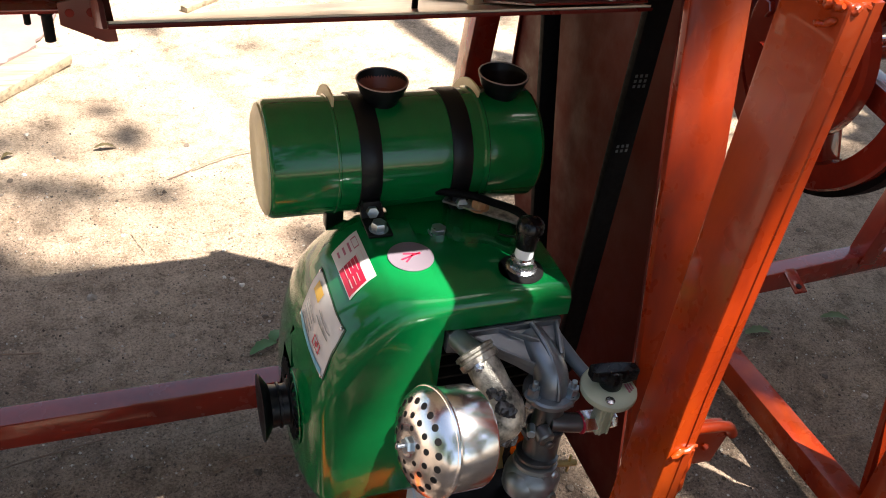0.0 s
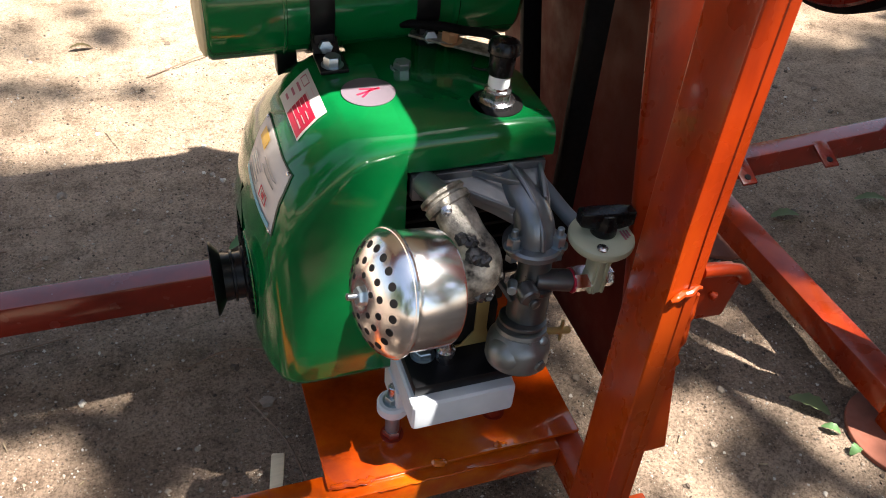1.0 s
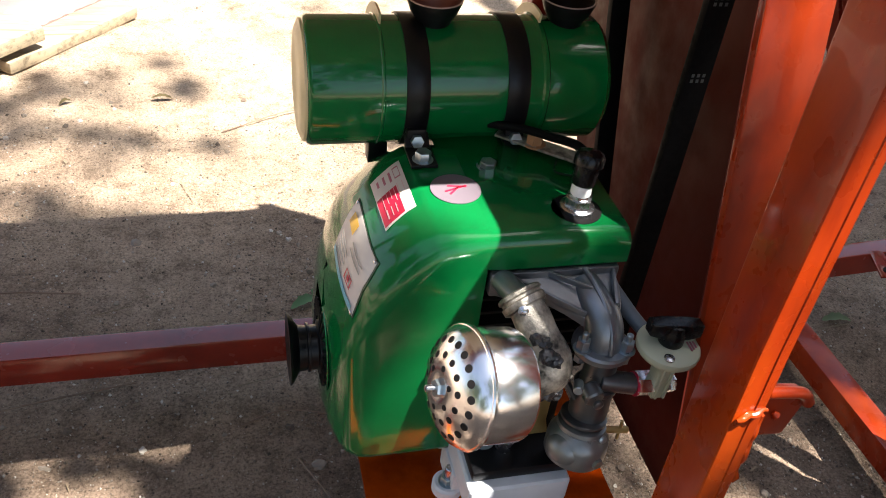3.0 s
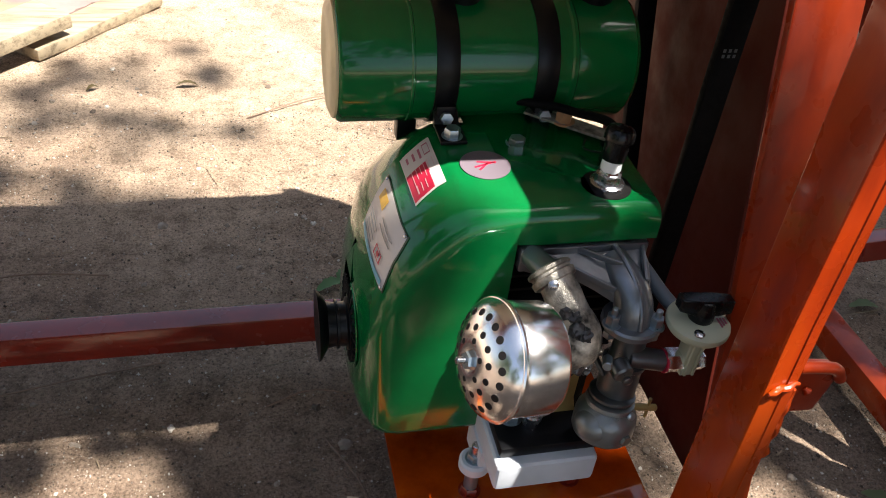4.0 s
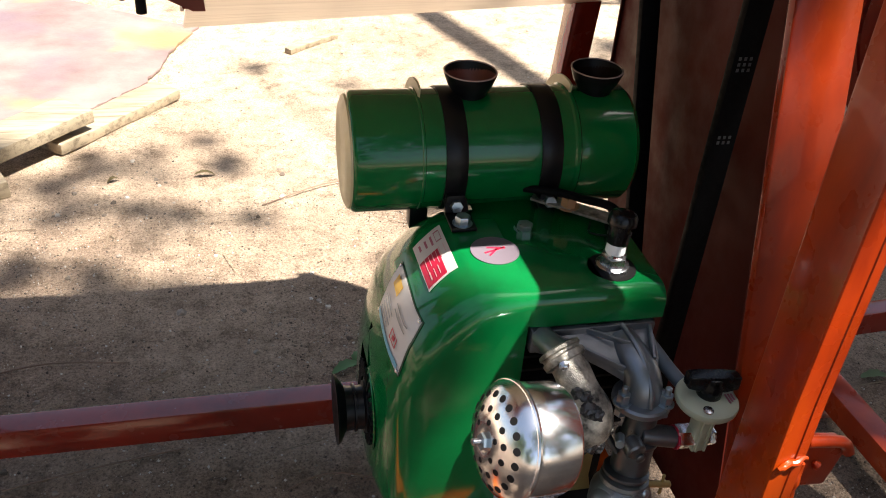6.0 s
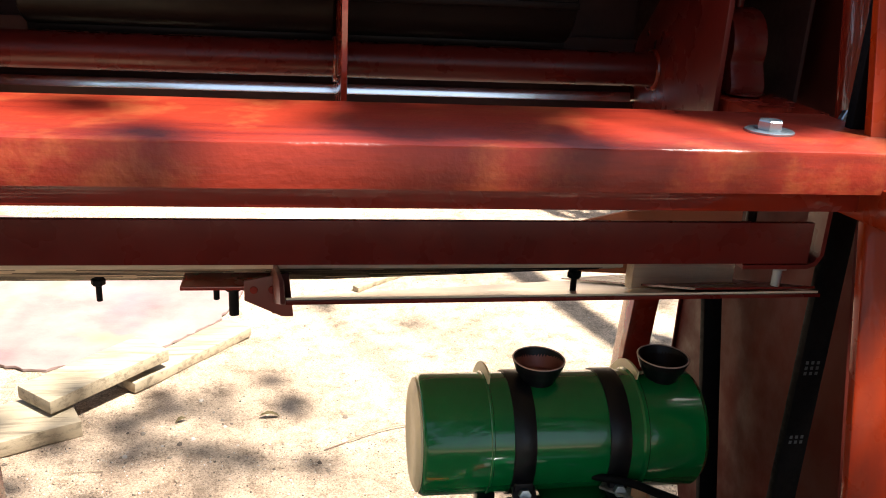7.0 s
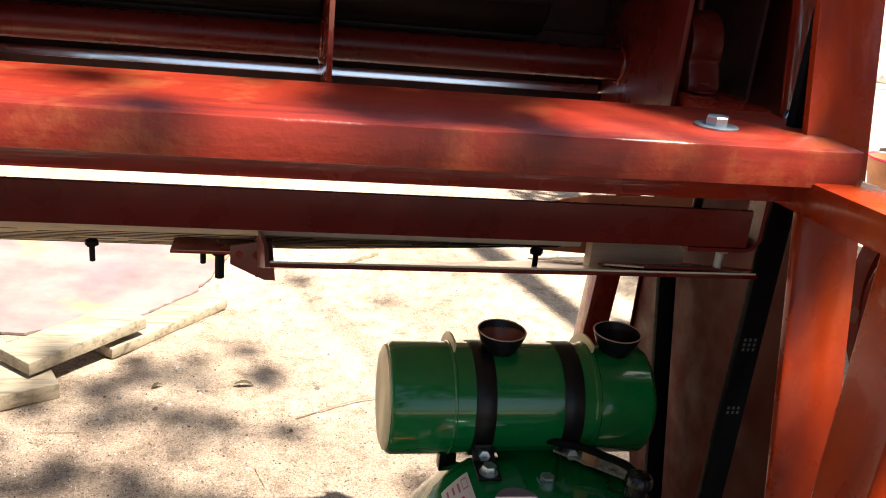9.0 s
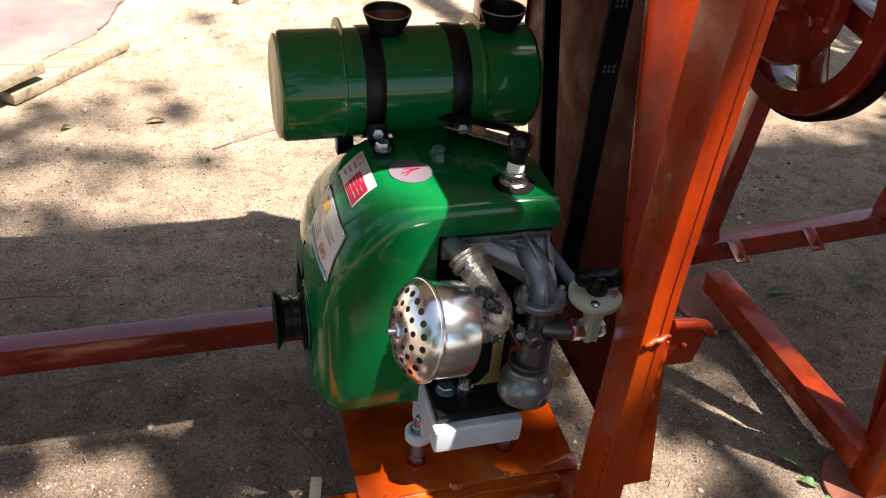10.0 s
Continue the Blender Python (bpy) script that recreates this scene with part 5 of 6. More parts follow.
def tank():
    y, z, r = 0.9885, 0.580, 0.0709
    t = thing("fuel_tank", (0.30, y, z - r), "green cylindrical fuel tank strapped above the engine", "fuel tank")
    part("shell", lathe((0.140, y, z), (1, 0, 0), [(0, 0.0655), (0.002, 0.0685), (0.006, r), (0.077, r), (0.078, r + 0.0012), (0.080, r + 0.0012), (0.081, r), (0.255, r), (0.257, r + 0.0022), (0.261, r + 0.0022), (0.263, r), (0.330, r), (0.336, 0.066), (0.338, 0.05)], 96), GREEN, t)
    part("end_cap", lathe((0.1405, y, z), (-1, 0, 0), [(0, 0.0665), (0.0025, 0.066), (0.006, 0.058), (0.0068, 0.045), (0.006, 0.042), (0.0064, 0.022), (0.0056, 0.02), (0.006, 0.002)], 72), CREAM, t, "cream painted tank end")
    for x in (0.219, 0.398):
        b = bmesh.new()
        ring = []
        for xx, rr in ((x, r + 0.0005), (x, r + 0.0125), (x + 0.0025, r + 0.0125), (x + 0.0025, r + 0.0005)):
            ring.append([(xx, y + rr * math.cos(math.radians(a)), z + rr * math.sin(math.radians(a))) for a in range(-98, 101, 6)])
        secs = [[ring[k][i] for k in range(4)] for i in range(len(ring[0]))]
        part("saddle_flange", loft(secs), CREAM, t, "cream painted saddle flange")
    for i, x in enumerate((0.256, 0.3675)):
        s = part("strap", lathe((x - 0.0125, y, z), (1, 0, 0), [(0, r + 0.0003), (0, r + 0.0016), (0.001, r + 0.0022), (0.024, r + 0.0022), (0.025, r + 0.0016), (0.025, r + 0.0003)], 72), BLACK, t, "black painted steel strap")
        part("strap_lug", box(x - 0.011, x + 0.011, 0.912, 0.925, 0.528, 0.558, 0.003), BLACK, s)
        part("strap_screw", hexagon((x, 0.912, 0.545), (0, -1, 0.3), 0.0075, 0.008), GALV, s)
    leg = part("front_foot", prism([(0.243, 0.918, 0.552), (0.270, 0.918, 0.552), (0.270, 0.905, 0.541), (0.243, 0.905, 0.541)], (0, 0.004, -0.004), 0.001), BLACK, t)
    part("foot_tab", box(0.243, 0.272, 0.872, 0.912, 0.535, 0.539, 0.001), BLACK, leg)
    part("foot_bolt", hexagon((0.2575, 0.884, 0.539), (0, 0, 1), 0.009, 0.010, r_wash=0.0115), GALV, leg)
    for x in (0.222, 0.335):
        part("rear_foot", box(x - 0.01, x + 0.012, 0.955, 0.975, 0.49, 0.53, 0.002), BLACK, t)
    for x in (0.281, 0.434):
        f = part("filler_neck", lathe((x, 0.9885, 0.643), (0, -0.02, 1), [(0, 0.020), (0.01, 0.0205), (0.018, 0.026), (0.030, 0.0305), (0.0325, 0.0308), (0.0325, 0.0292), (0.028, 0.027), (0.012, 0.018), (0.011, 0.001)], 48), BLACK, t, "black filler cup")
        part("filler_lining", lathe((x, 0.9885, 0.6555), (0, -0.02, 1), [(0, 0.0005), (0.0003, 0.0178), (0.016, 0.0272), (0.0195, 0.0291)], 40, closed=False), MAROON if x < 0.3 else DARKSTEEL, f, "maroon primer inside")
        part("filler_rim", lathe((x, 0.9885, 0.6745), (0, -0.02, 1), [(0, 0.0300), (0.0012, 0.0312), (0.0022, 0.0300), (0.0012, 0.0290), (0, 0.0300)], 40, closed=False), PINKRIM, f, "pale worn rim")
    return t


PINKRIM = plain("pale_worn_rim", (0.42, 0.30, 0.27), 0.4, var=0.3)
tank()


# ---- ground clutter ----
def slab_and_boards():
    rng = random.Random(2)
    edge = [(-0.12, 3.05), (-0.19, 2.86), (-0.215, 2.72), (-0.27, 2.55), (-0.38, 2.42), (-0.52, 2.32), (-0.70, 2.27), (-0.80, 2.31), (-1.1, 2.25), (-2.4, 2.35), (-2.6, 3.2), (-1.7, 3.75), (-0.8, 3.5)]
    pts = []
    for (x0, y0), (x1, y1) in zip(edge, edge[1:] + edge[:1]):
        for k in range(8):
            t = k / 8
            pts.append((x0 + (x1 - x0) * t + rng.uniform(-0.008, 0.008), y0 + (y1 - y0) * t + rng.uniform(-0.008, 0.008), 0.002))
    single("concrete_slab", prism(pts, (0, 0, 0.007)), SLAB, "cracked pinkish concrete slab flush with the earth", "slab")

    def board(name, p0, p1, w, h, z, mat, label, tilt=0.0):
        d = (Vector(p1) - Vector(p0))
        b = bar((*p0, z), (*p1, z + tilt), w, h, 0.004)
        bmesh.ops.subdivide_edges(b, edges=[e for e in b.edges if e.calc_length() > 0.2], cuts=8)
        for v in b.verts:
            v.co += Vector((0, 0, 1)) * 0.004 * noise.noise(v.co * 9) + Vector((1, 0, 0)) * 0.003 * noise.noise(v.co * 14)
        return single(name, b, mat, label, "board", "loose boards")

    board("timber_board", (-0.62, 2.0), (-0.395, 2.265), 0.125, 0.034, 0.072, OLDWOOD, "thick weathered timber board lying on another board")
    board("timber_board", (-0.46, 2.17), (-0.19, 2.50), 0.10, 0.03, 0.018, OLDWOOD, "weathered timber board lying on the earth")
    board("timber_board", (-0.80, 1.89), (-0.54, 2.02), 0.17, 0.042, 0.024, OLDWOOD, "short grey broken timber board on the earth")
    board("timber_offcut", (0.17, 2.81), (0.34, 2.95), 0.03, 0.02, 0.012, OLDWOOD, "thin timber offcut lying on the earth")
    board("timber_offcut", (-0.02, 3.40), (0.10, 3.58), 0.04, 0.025, 0.014, OLDWOOD, "thin timber offcut lying on the earth")
    board("wood_chip", (0.145, 0.765), (0.158, 0.82), 0.018, 0.006, 0.006, RAWWOOD, "pale wood chip lying on the earth")


slab_and_boards()


def lump(p, r, rng, sub=2, flat=0.65):
    b = bmesh.new()
    bmesh.ops.create_icosphere(b, subdivisions=sub, radius=1)
    off = Vector((rng.uniform(0, 50), rng.uniform(0, 50), 0))
    sx, sy, sz = rng.uniform(0.75, 1.25), rng.uniform(0.75, 1.25), flat * rng.uniform(0.7, 1.2)
    rot = Euler((0, 0, rng.uniform(0, 6.28))).to_matrix()
    for v in b.verts:
        q = v.co * (1 + 0.5 * noise.noise(v.co * 1.3 + off) + 0.2 * noise.noise(v.co * 3.1 + off))
        v.co = rot @ Vector((q.x * sx, q.y * sy, q.z * sz)) * r + Vector(p)
    return b


def pebbles():
    rng = random.Random(11)
    for x, y, r in ((-0.116, 1.464, 0.012), (0.158, 0.914, 0.012), (-0.215, 0.962, 0.011), (-0.14, 1.30, 0.008), (-0.34, 1.25, 0.009), (0.02, 1.33, 0.008), (0.66, 0.46, 0.009), (1.6, 1.32, 0.012), (0.72, 0.80, 0.008), (1.25, 1.45, 0.01)):
        single("stone", lump((x, y, r * 0.2), r * 0.68, rng, 3, 0.8), STONE, "small pale stone lying on the earth", "stone", "loose stones")
    verts, faces = [], []
    base = bmesh.new()
    bmesh.ops.create_cone(base, segments=4, radius1=1, radius2=0.35, depth=1.5, cap_ends=True)
    kinds = [[v.co * rng.uniform(0.6, 1.25) for v in base.verts] for _ in range(12)]
    bf = [[v.index for v in f.verts] for f in base.faces]
    base.free()
    for i in range(138000):
        near = i > 14000
        chip = i >= 120000
        x, y = (rng.uniform(-0.75, 1.5), rng.uniform(0.35, 1.9)) if near else (rng.uniform(-1.6, 2.4), rng.uniform(0.1, 3.6))
        if near and noise.noise(Vector((x * 3, y * 3, 7))) < rng.uniform(-0.6, 0.4):
            continue
        if chip and noise.noise(Vector((x * 8, y * 8, 2))) < rng.uniform(-0.3, 0.5):
            continue
        r = 0.0007 + (0.0036 if near else 0.0044) * rng.random() ** 6
        if chip:
            r = 0.0013 + 0.0026 * rng.random() ** 2
        s = Vector((rng.uniform(0.7, 1.3), rng.uniform(0.7, 1.3), rng.uniform(0.5, 0.9)))
        h = 0.010 * noise.noise(Vector((x * 1.7, y * 1.7, 0))) + 0.006 * noise.noise(Vector((x * 6, y * 6, 3))) + 0.0035 * noise.noise(Vector((x * 26, y * 26, 9)))
        fade = max(0.0, 1 - max(abs(x - 0.7) / 5, abs(y - 1.5) / 5))
        n = len(verts)
        for c in kinds[i % 12]:
            verts.append((x + c.x * s.x * r, y + c.y * s.y * r, h * fade + c.z * s.z * r))
        faces += [[k + n for k in f] for f in bf]
    ball = bmesh.new()
    bmesh.ops.create_icosphere(ball, subdivisions=2, radius=1)
    lumps = []
    for k in range(10):
        off = Vector((k * 7.3, k * 3.1, 0))
        lumps.append([v.co * (1 + 0.55 * noise.noise(v.co * 1.4 + off) + 0.3 * noise.noise(v.co * 3.3 + off)) for v in ball.verts])
    lf = [[v.index for v in f.verts] for f in ball.faces]
    ball.free()
    for i in range(1500):
        x, y = rng.uniform(-0.75, 1.6), rng.uniform(0.35, 2.1)
        if noise.noise(Vector((x * 2.2, y * 2.2, 31))) < rng.uniform(-0.5, 0.35):
            continue
        r = 0.0022 + 0.0045 * rng.random() ** 3
        rot = Euler((rng.uniform(0, 3), rng.uniform(0, 3), rng.uniform(0, 6))).to_matrix()
        h = 0.010 * noise.noise(Vector((x * 1.7, y * 1.7, 0))) + 0.006 * noise.noise(Vector((x * 6, y * 6, 3))) + 0.0035 * noise.noise(Vector((x * 26, y * 26, 9)))
        fade = max(0.0, 1 - max(abs(x - 0.7) / 5, abs(y - 1.5) / 5))
        n = len(verts)
        for c in lumps[i % 10]:
            q = rot @ c
            verts.append((x + q.x * r, y + q.y * r, h * fade + q.z * r * 0.75 + r * 0.1))
        faces += [[k + n for k in f] for f in lf]
    me = bpy.data.meshes.new("grit")
    me.from_pydata(verts, [], faces)
    me.materials.append(GRIT)
    tagged(new("grit", me), "scattered grit and tiny stones on the earth", "gravel", kind="stuff")


pebbles()


def leaf_mesh(n, w, curl, rng):
    b = bmesh.new()
    rows = []
    for i in range(9):
        t = i / 8
        half = w * math.sin(math.pi * (0.04 + 0.93 * t)) ** 0.8 * (0.9 + 0.25 * (i % 2))
        x = n * (t - 0.5)
        z = curl * math.sin(math.pi * t)
        rows.append([b.verts.new((x, -half, z + 0.3 * half)), b.verts.new((x, 0, z)), b.verts.new((x, half, z + 0.3 * half))])
    for p, q in zip(rows, rows[1:]):
        for k in range(2):
            b.faces.new((p[k], q[k], q[k + 1], p[k + 1]))
    ext = bmesh.ops.solidify(b, geom=b.faces[:], thickness=0.0006)
    return b


DEADLEAF = plain("dead_leaf", (0.15, 0.11, 0.045), 0.8, var=0.4)
MIDLEAF = plain("mid_green_leaf", (0.17, 0.32, 0.12), 0.5, var=0.3)


def leaves():
    rng = random.Random(4)
    for x, y, n, w, a, mat in ((1.151, 1.099, 0.055, 0.011, -15, DRYLEAF), (1.352, 1.103, 0.06, 0.010, -25, DRYLEAF), (0.916, 0.700, 0.06, 0.014, -50, DRYLEAF), (0.92, 0.655, 0.028, 0.006, -40, MIDLEAF), (0.93, 0.615, 0.022, 0.007, 20, MIDLEAF), (0.175, 1.262, 0.055, 0.011, 20, MIDLEAF), (0.20, 1.285, 0.04, 0.010, 60, MIDLEAF), (-0.08, 2.01, 0.05, 0.008, 5, DEADLEAF), (0.62, 0.53, 0.03, 0.008, 40, DRYLEAF), (-0.29, 2.0, 0.03, 0.006, 30, DEADLEAF)):
        ob = single("fallen_leaf", leaf_mesh(n, w, 0.008, rng), mat, "fallen leaf lying on the earth", "leaf", "fallen leaves")
        ob.matrix_world = pose(x, y, 0.004, rng.uniform(-8, 8), rng.uniform(-8, 8), a)
    for pts in (((-0.42, 1.05, 0.004), (-0.25, 1.08, 0.01), (-0.1, 1.11, 0.004)), ((0.05, 1.0, 0.004), (0.12, 1.02, 0.008), (0.2, 1.0, 0.004)), ((-0.5, 1.3, 0.004), (-0.35, 1.34, 0.008), (-0.2, 1.33, 0.004)), ((0.05, 1.85, 0.004), (0.2, 1.93, 0.008), (0.33, 1.96, 0.004)), ((0.8, 0.35, 0.003), (0.86, 0.34, 0.006), (0.93, 0.37, 0.003)), ((0.13, 0.93, 0.004), (0.17, 0.83, 0.02), (0.19, 0.75, 0.004))):
        single("twig", tube(pts, 0.0016, 6), BARK, "thin dry twig lying on the earth", "twig", "twigs")


leaves()


def litter():
    """Straw, bark flakes and crumbs of leaf trodden into the earth."""
    rng = random.Random(19)
    b = bmesh.new()
    for _ in range(300):
        x, y = rng.uniform(-0.8, 1.6), rng.uniform(0.35, 2.0)
        n, w = rng.uniform(0.002, 0.008), rng.uniform(0.0005, 0.0013)
        if rng.random() < 0.12:
            n, w = rng.uniform(0.02, 0.045), 0.0006
        a = rng.uniform(0, 6.28)
        d = Vector((math.cos(a), math.sin(a), rng.uniform(-0.15, 0.15)))
        p = Vector((x, y, 0.004 + 0.010 * noise.noise(Vector((x * 1.7, y * 1.7, 0))) + 0.006 * noise.noise(Vector((x * 6, y * 6, 3)))))
        bar(p - d * n, p + d * n, w * 2, 0.0012, 0, bm=b)
    single("litter", b, STRAW, "scattered straw and bark flakes on the earth", "litter", kind="stuff")


STRAW = plain("dry_straw", (0.27, 0.20, 0.125), 0.8, var=0.5, scale=8)
litter()


# ---- distance ----
def leafy(centres, rng, count, size, droop=0.0):
    """Many small leaves round a list of (place, radius)."""
    verts, faces = [], []
    for c, r in centres:
        for _ in range(count):
            d = Vector((rng.gauss(0, 1), rng.gauss(0, 1), rng.gauss(0, 1)))
            d = d.normalized() * r * rng.random() ** 0.5
            p = Vector(c) + d
            s = size * rng.uniform(0.6, 1.4) * (3.0 if size < 0.04 and r > 0.29 else 1.0)
            e = Euler((rng.uniform(-1.2, 1.2), rng.uniform(-1.2, 1.2), rng.uniform(0, 6.28))).to_matrix()
            if droop:
                e = Euler((rng.uniform(-0.4, 0.4), math.pi / 2 + rng.uniform(-0.5, 0.5), rng.uniform(0, 6.28))).to_matrix()
            n = len(verts)
            for q in ((-1.3, 0, 0), (-0.2, -0.42, 0.06), (1.3, 0, 0), (-0.2, 0.42, 0.06)):
                verts.append(p + e @ Vector(q) * s)
            faces += [(n, n + 1, n + 2), (n, n + 2, n + 3)]
    me = bpy.data.meshes.new("crown")
    me.from_pydata([tuple(v) for v in verts], [], faces)
    me.materials.append(LEAF)
    return me


def limb(b, p0, p1, r0, r1, rng, bend=0.15):
    p0, p1 = Vector(p0), Vector(p1)
    m = p0.lerp(p1, 0.5) + Vector((rng.uniform(-1, 1), rng.uniform(-1, 1), rng.uniform(-0.3, 0.6))) * (p1 - p0).length * bend
    return tube([p0, m, p1], r0, 8, 5, b, radii=[r0, (r0 + r1) / 2, r1])


def tree(at, height, spread, seed, label, bark=BARK, clumps=26, count=90, size=0.10, trunk_r=0.16, lean=(0, 0), droop=0.0, low=0.45):
    rng = random.Random(seed)
    t = thing("tree", at, label, "tree", "trees around the yard")
    base = Vector(at)
    topp = base + Vector((lean[0], lean[1], height * low))
    b = tube([base, base.lerp(topp, 0.5) + Vector((rng.uniform(-0.1, 0.1), 0, 0)), topp], trunk_r, 12, 6, None, radii=[trunk_r * 1.15, trunk_r * 0.9, trunk_r * 0.75])
    cs = []
    for k in range(clumps):
        a = rng.uniform(0, 6.28)
        rr = spread * rng.random() ** 0.5
        c = topp + Vector((rr * math.cos(a), rr * math.sin(a), height * rng.uniform(0.05, 0.55)))
        cs.append((c, spread * rng.uniform(0.16, 0.34)))
        if k % 2 == 0:
            limb(b, topp - Vector((0, 0, rng.uniform(0, 0.3) * height * low)), c, trunk_r * 0.4, trunk_r * 0.06, rng)
    part("trunk", b, bark, t)
    crown = new("crown", leafy(cs, rng, count, size, droop))
    crown.parent = t
    crown.matrix_parent_inverse = Matrix.Translation(-t.location)
    return t


def scrap_row():
    """Sacks, boxes and rubbish lying in a row at the back of the yard."""
    rng = random.Random(53)
    sack = lump((0.14, 4.86, 0.09), 0.15, rng, 4, 0.75)
    for v in sack.verts:
        v.co += Vector((1, 1, 1)) * 0.012 * noise.noise(v.co * 22)
    single("sack", sack, SACK, "slumped yellowish woven sack lying on the earth", "sack")
    b = thing("cardboard_box", (0.42, 4.86, 0), "brown cardboard box standing on the earth", "box")
    part("body", box(0.31, 0.53, 4.76, 4.98, 0.0, 0.20, 0.004), CARDBOARD, b)
    part("flap", prism([(0.31, 4.76, 0.202), (0.53, 4.76, 0.202), (0.54, 4.66, 0.25), (0.30, 4.66, 0.25)], (0, 0.003, 0.003)), CARDBOARD, b)
    single("timber_post", bar((0.585, 4.80, 0), (0.60, 4.85, 0.75), 0.045, 0.04, 0.004, up=(0, -1, 0)), RAWWOOD, "pale timber post standing on the earth", "post")
    single("timber_post", bar((0.65, 4.82, 0), (0.655, 4.88, 0.7), 0.05, 0.04, 0.004, up=(0, -1, 0)), BARK, "dark timber post standing on the earth", "post")
    brush = bmesh.new()
    for k in range(90):
        a = rng.uniform(0, 6.28)
        foot = Vector((0.80 + 0.11 * math.cos(a) * rng.random(), 4.85 + 0.08 * math.sin(a), 0.0))
        tip = Vector((0.80 + rng.uniform(-0.05, 0.05), 4.88, rng.uniform(0.12, 0.26)))
        bar(foot, tip, 0.004, 0.004, 0, bm=brush)
    single("brushwood", brush, STRAW, "small heap of dry brushwood on the earth", "brushwood")
    tyre = lathe((1.20, 4.90, 0.06), (0.1, -0.2, 1), [(-0.05, 0.10), (-0.055, 0.13), (-0.035, 0.165), (0, 0.172), (0.035, 0.165), (0.055, 0.13), (0.05, 0.10), (0.03, 0.095), (-0.03, 0.095), (-0.05, 0.10)], 40, closed=False)
    single("tyre", tyre, RUBBER, "worn black rubber tyre lying flat", "tyre")
    for k in range(26):
        x, r = rng.uniform(0.86, 1.48), rng.uniform(0.018, 0.055)
        single("rubble_stone", lump((x, 4.72 + rng.uniform(0, 0.10), r * 0.4), r, rng), PALESTONE, "pale lump of rubble lying in the sun", "stone", "rubble")
    single("iron_stake", rod((1.44, 4.74, 0), (1.43, 4.75, 0.6), 0.008, 10), SOOT, "thin dark iron stake in the earth", "stake")
    for k in range(5):
        x = 1.66 + 0.075 * k
        single("scrap_iron", lump((x, 4.80 + rng.uniform(0, 0.15), 0.035), rng.uniform(0.03, 0.07), rng, 2, 1.2), SOOT if k % 2 else BARK, "dark lump of scrap lying in the yard", "scrap", "scrap heap")
    pail = thing("bucket", (3.12, 3.95, 0), "orange stained bucket with a red rim standing on the earth", "bucket")
    part("body", lathe((3.12, 3.95, 0.02), (0, 0, 1), [(0, 0.04), (0, 0.075), (0.20, 0.13), (0.22, 0.13), (0.22, 0.12), (0.03, 0.07)], 36), PAILORANGE, pail)
    part("rim", lathe((3.12, 3.95, 0.235), (0, 0, 1), [(0, 0.130), (0.006, 0.136), (0.012, 0.130), (0.006, 0.122), (0, 0.130)], 36, closed=False), REDINK, pail)


SACK = plain("woven_sack", (0.62, 0.52, 0.30), 0.8, var=0.3, scale=14, bumps=0.4, dist=0.002)
CARDBOARD = plain("brown_cardboard", (0.50, 0.36, 0.20), 0.8, var=0.15, scale=12)
PALESTONE = plain("pale_rubble", (0.66, 0.62, 0.55), 0.9, var=0.25, scale=20, bumps=0.5, dist=0.004)
PAILORANGE = plain("stained_orange_paint", (0.46, 0.20, 0.09), 0.5, var=0.4, scale=20)


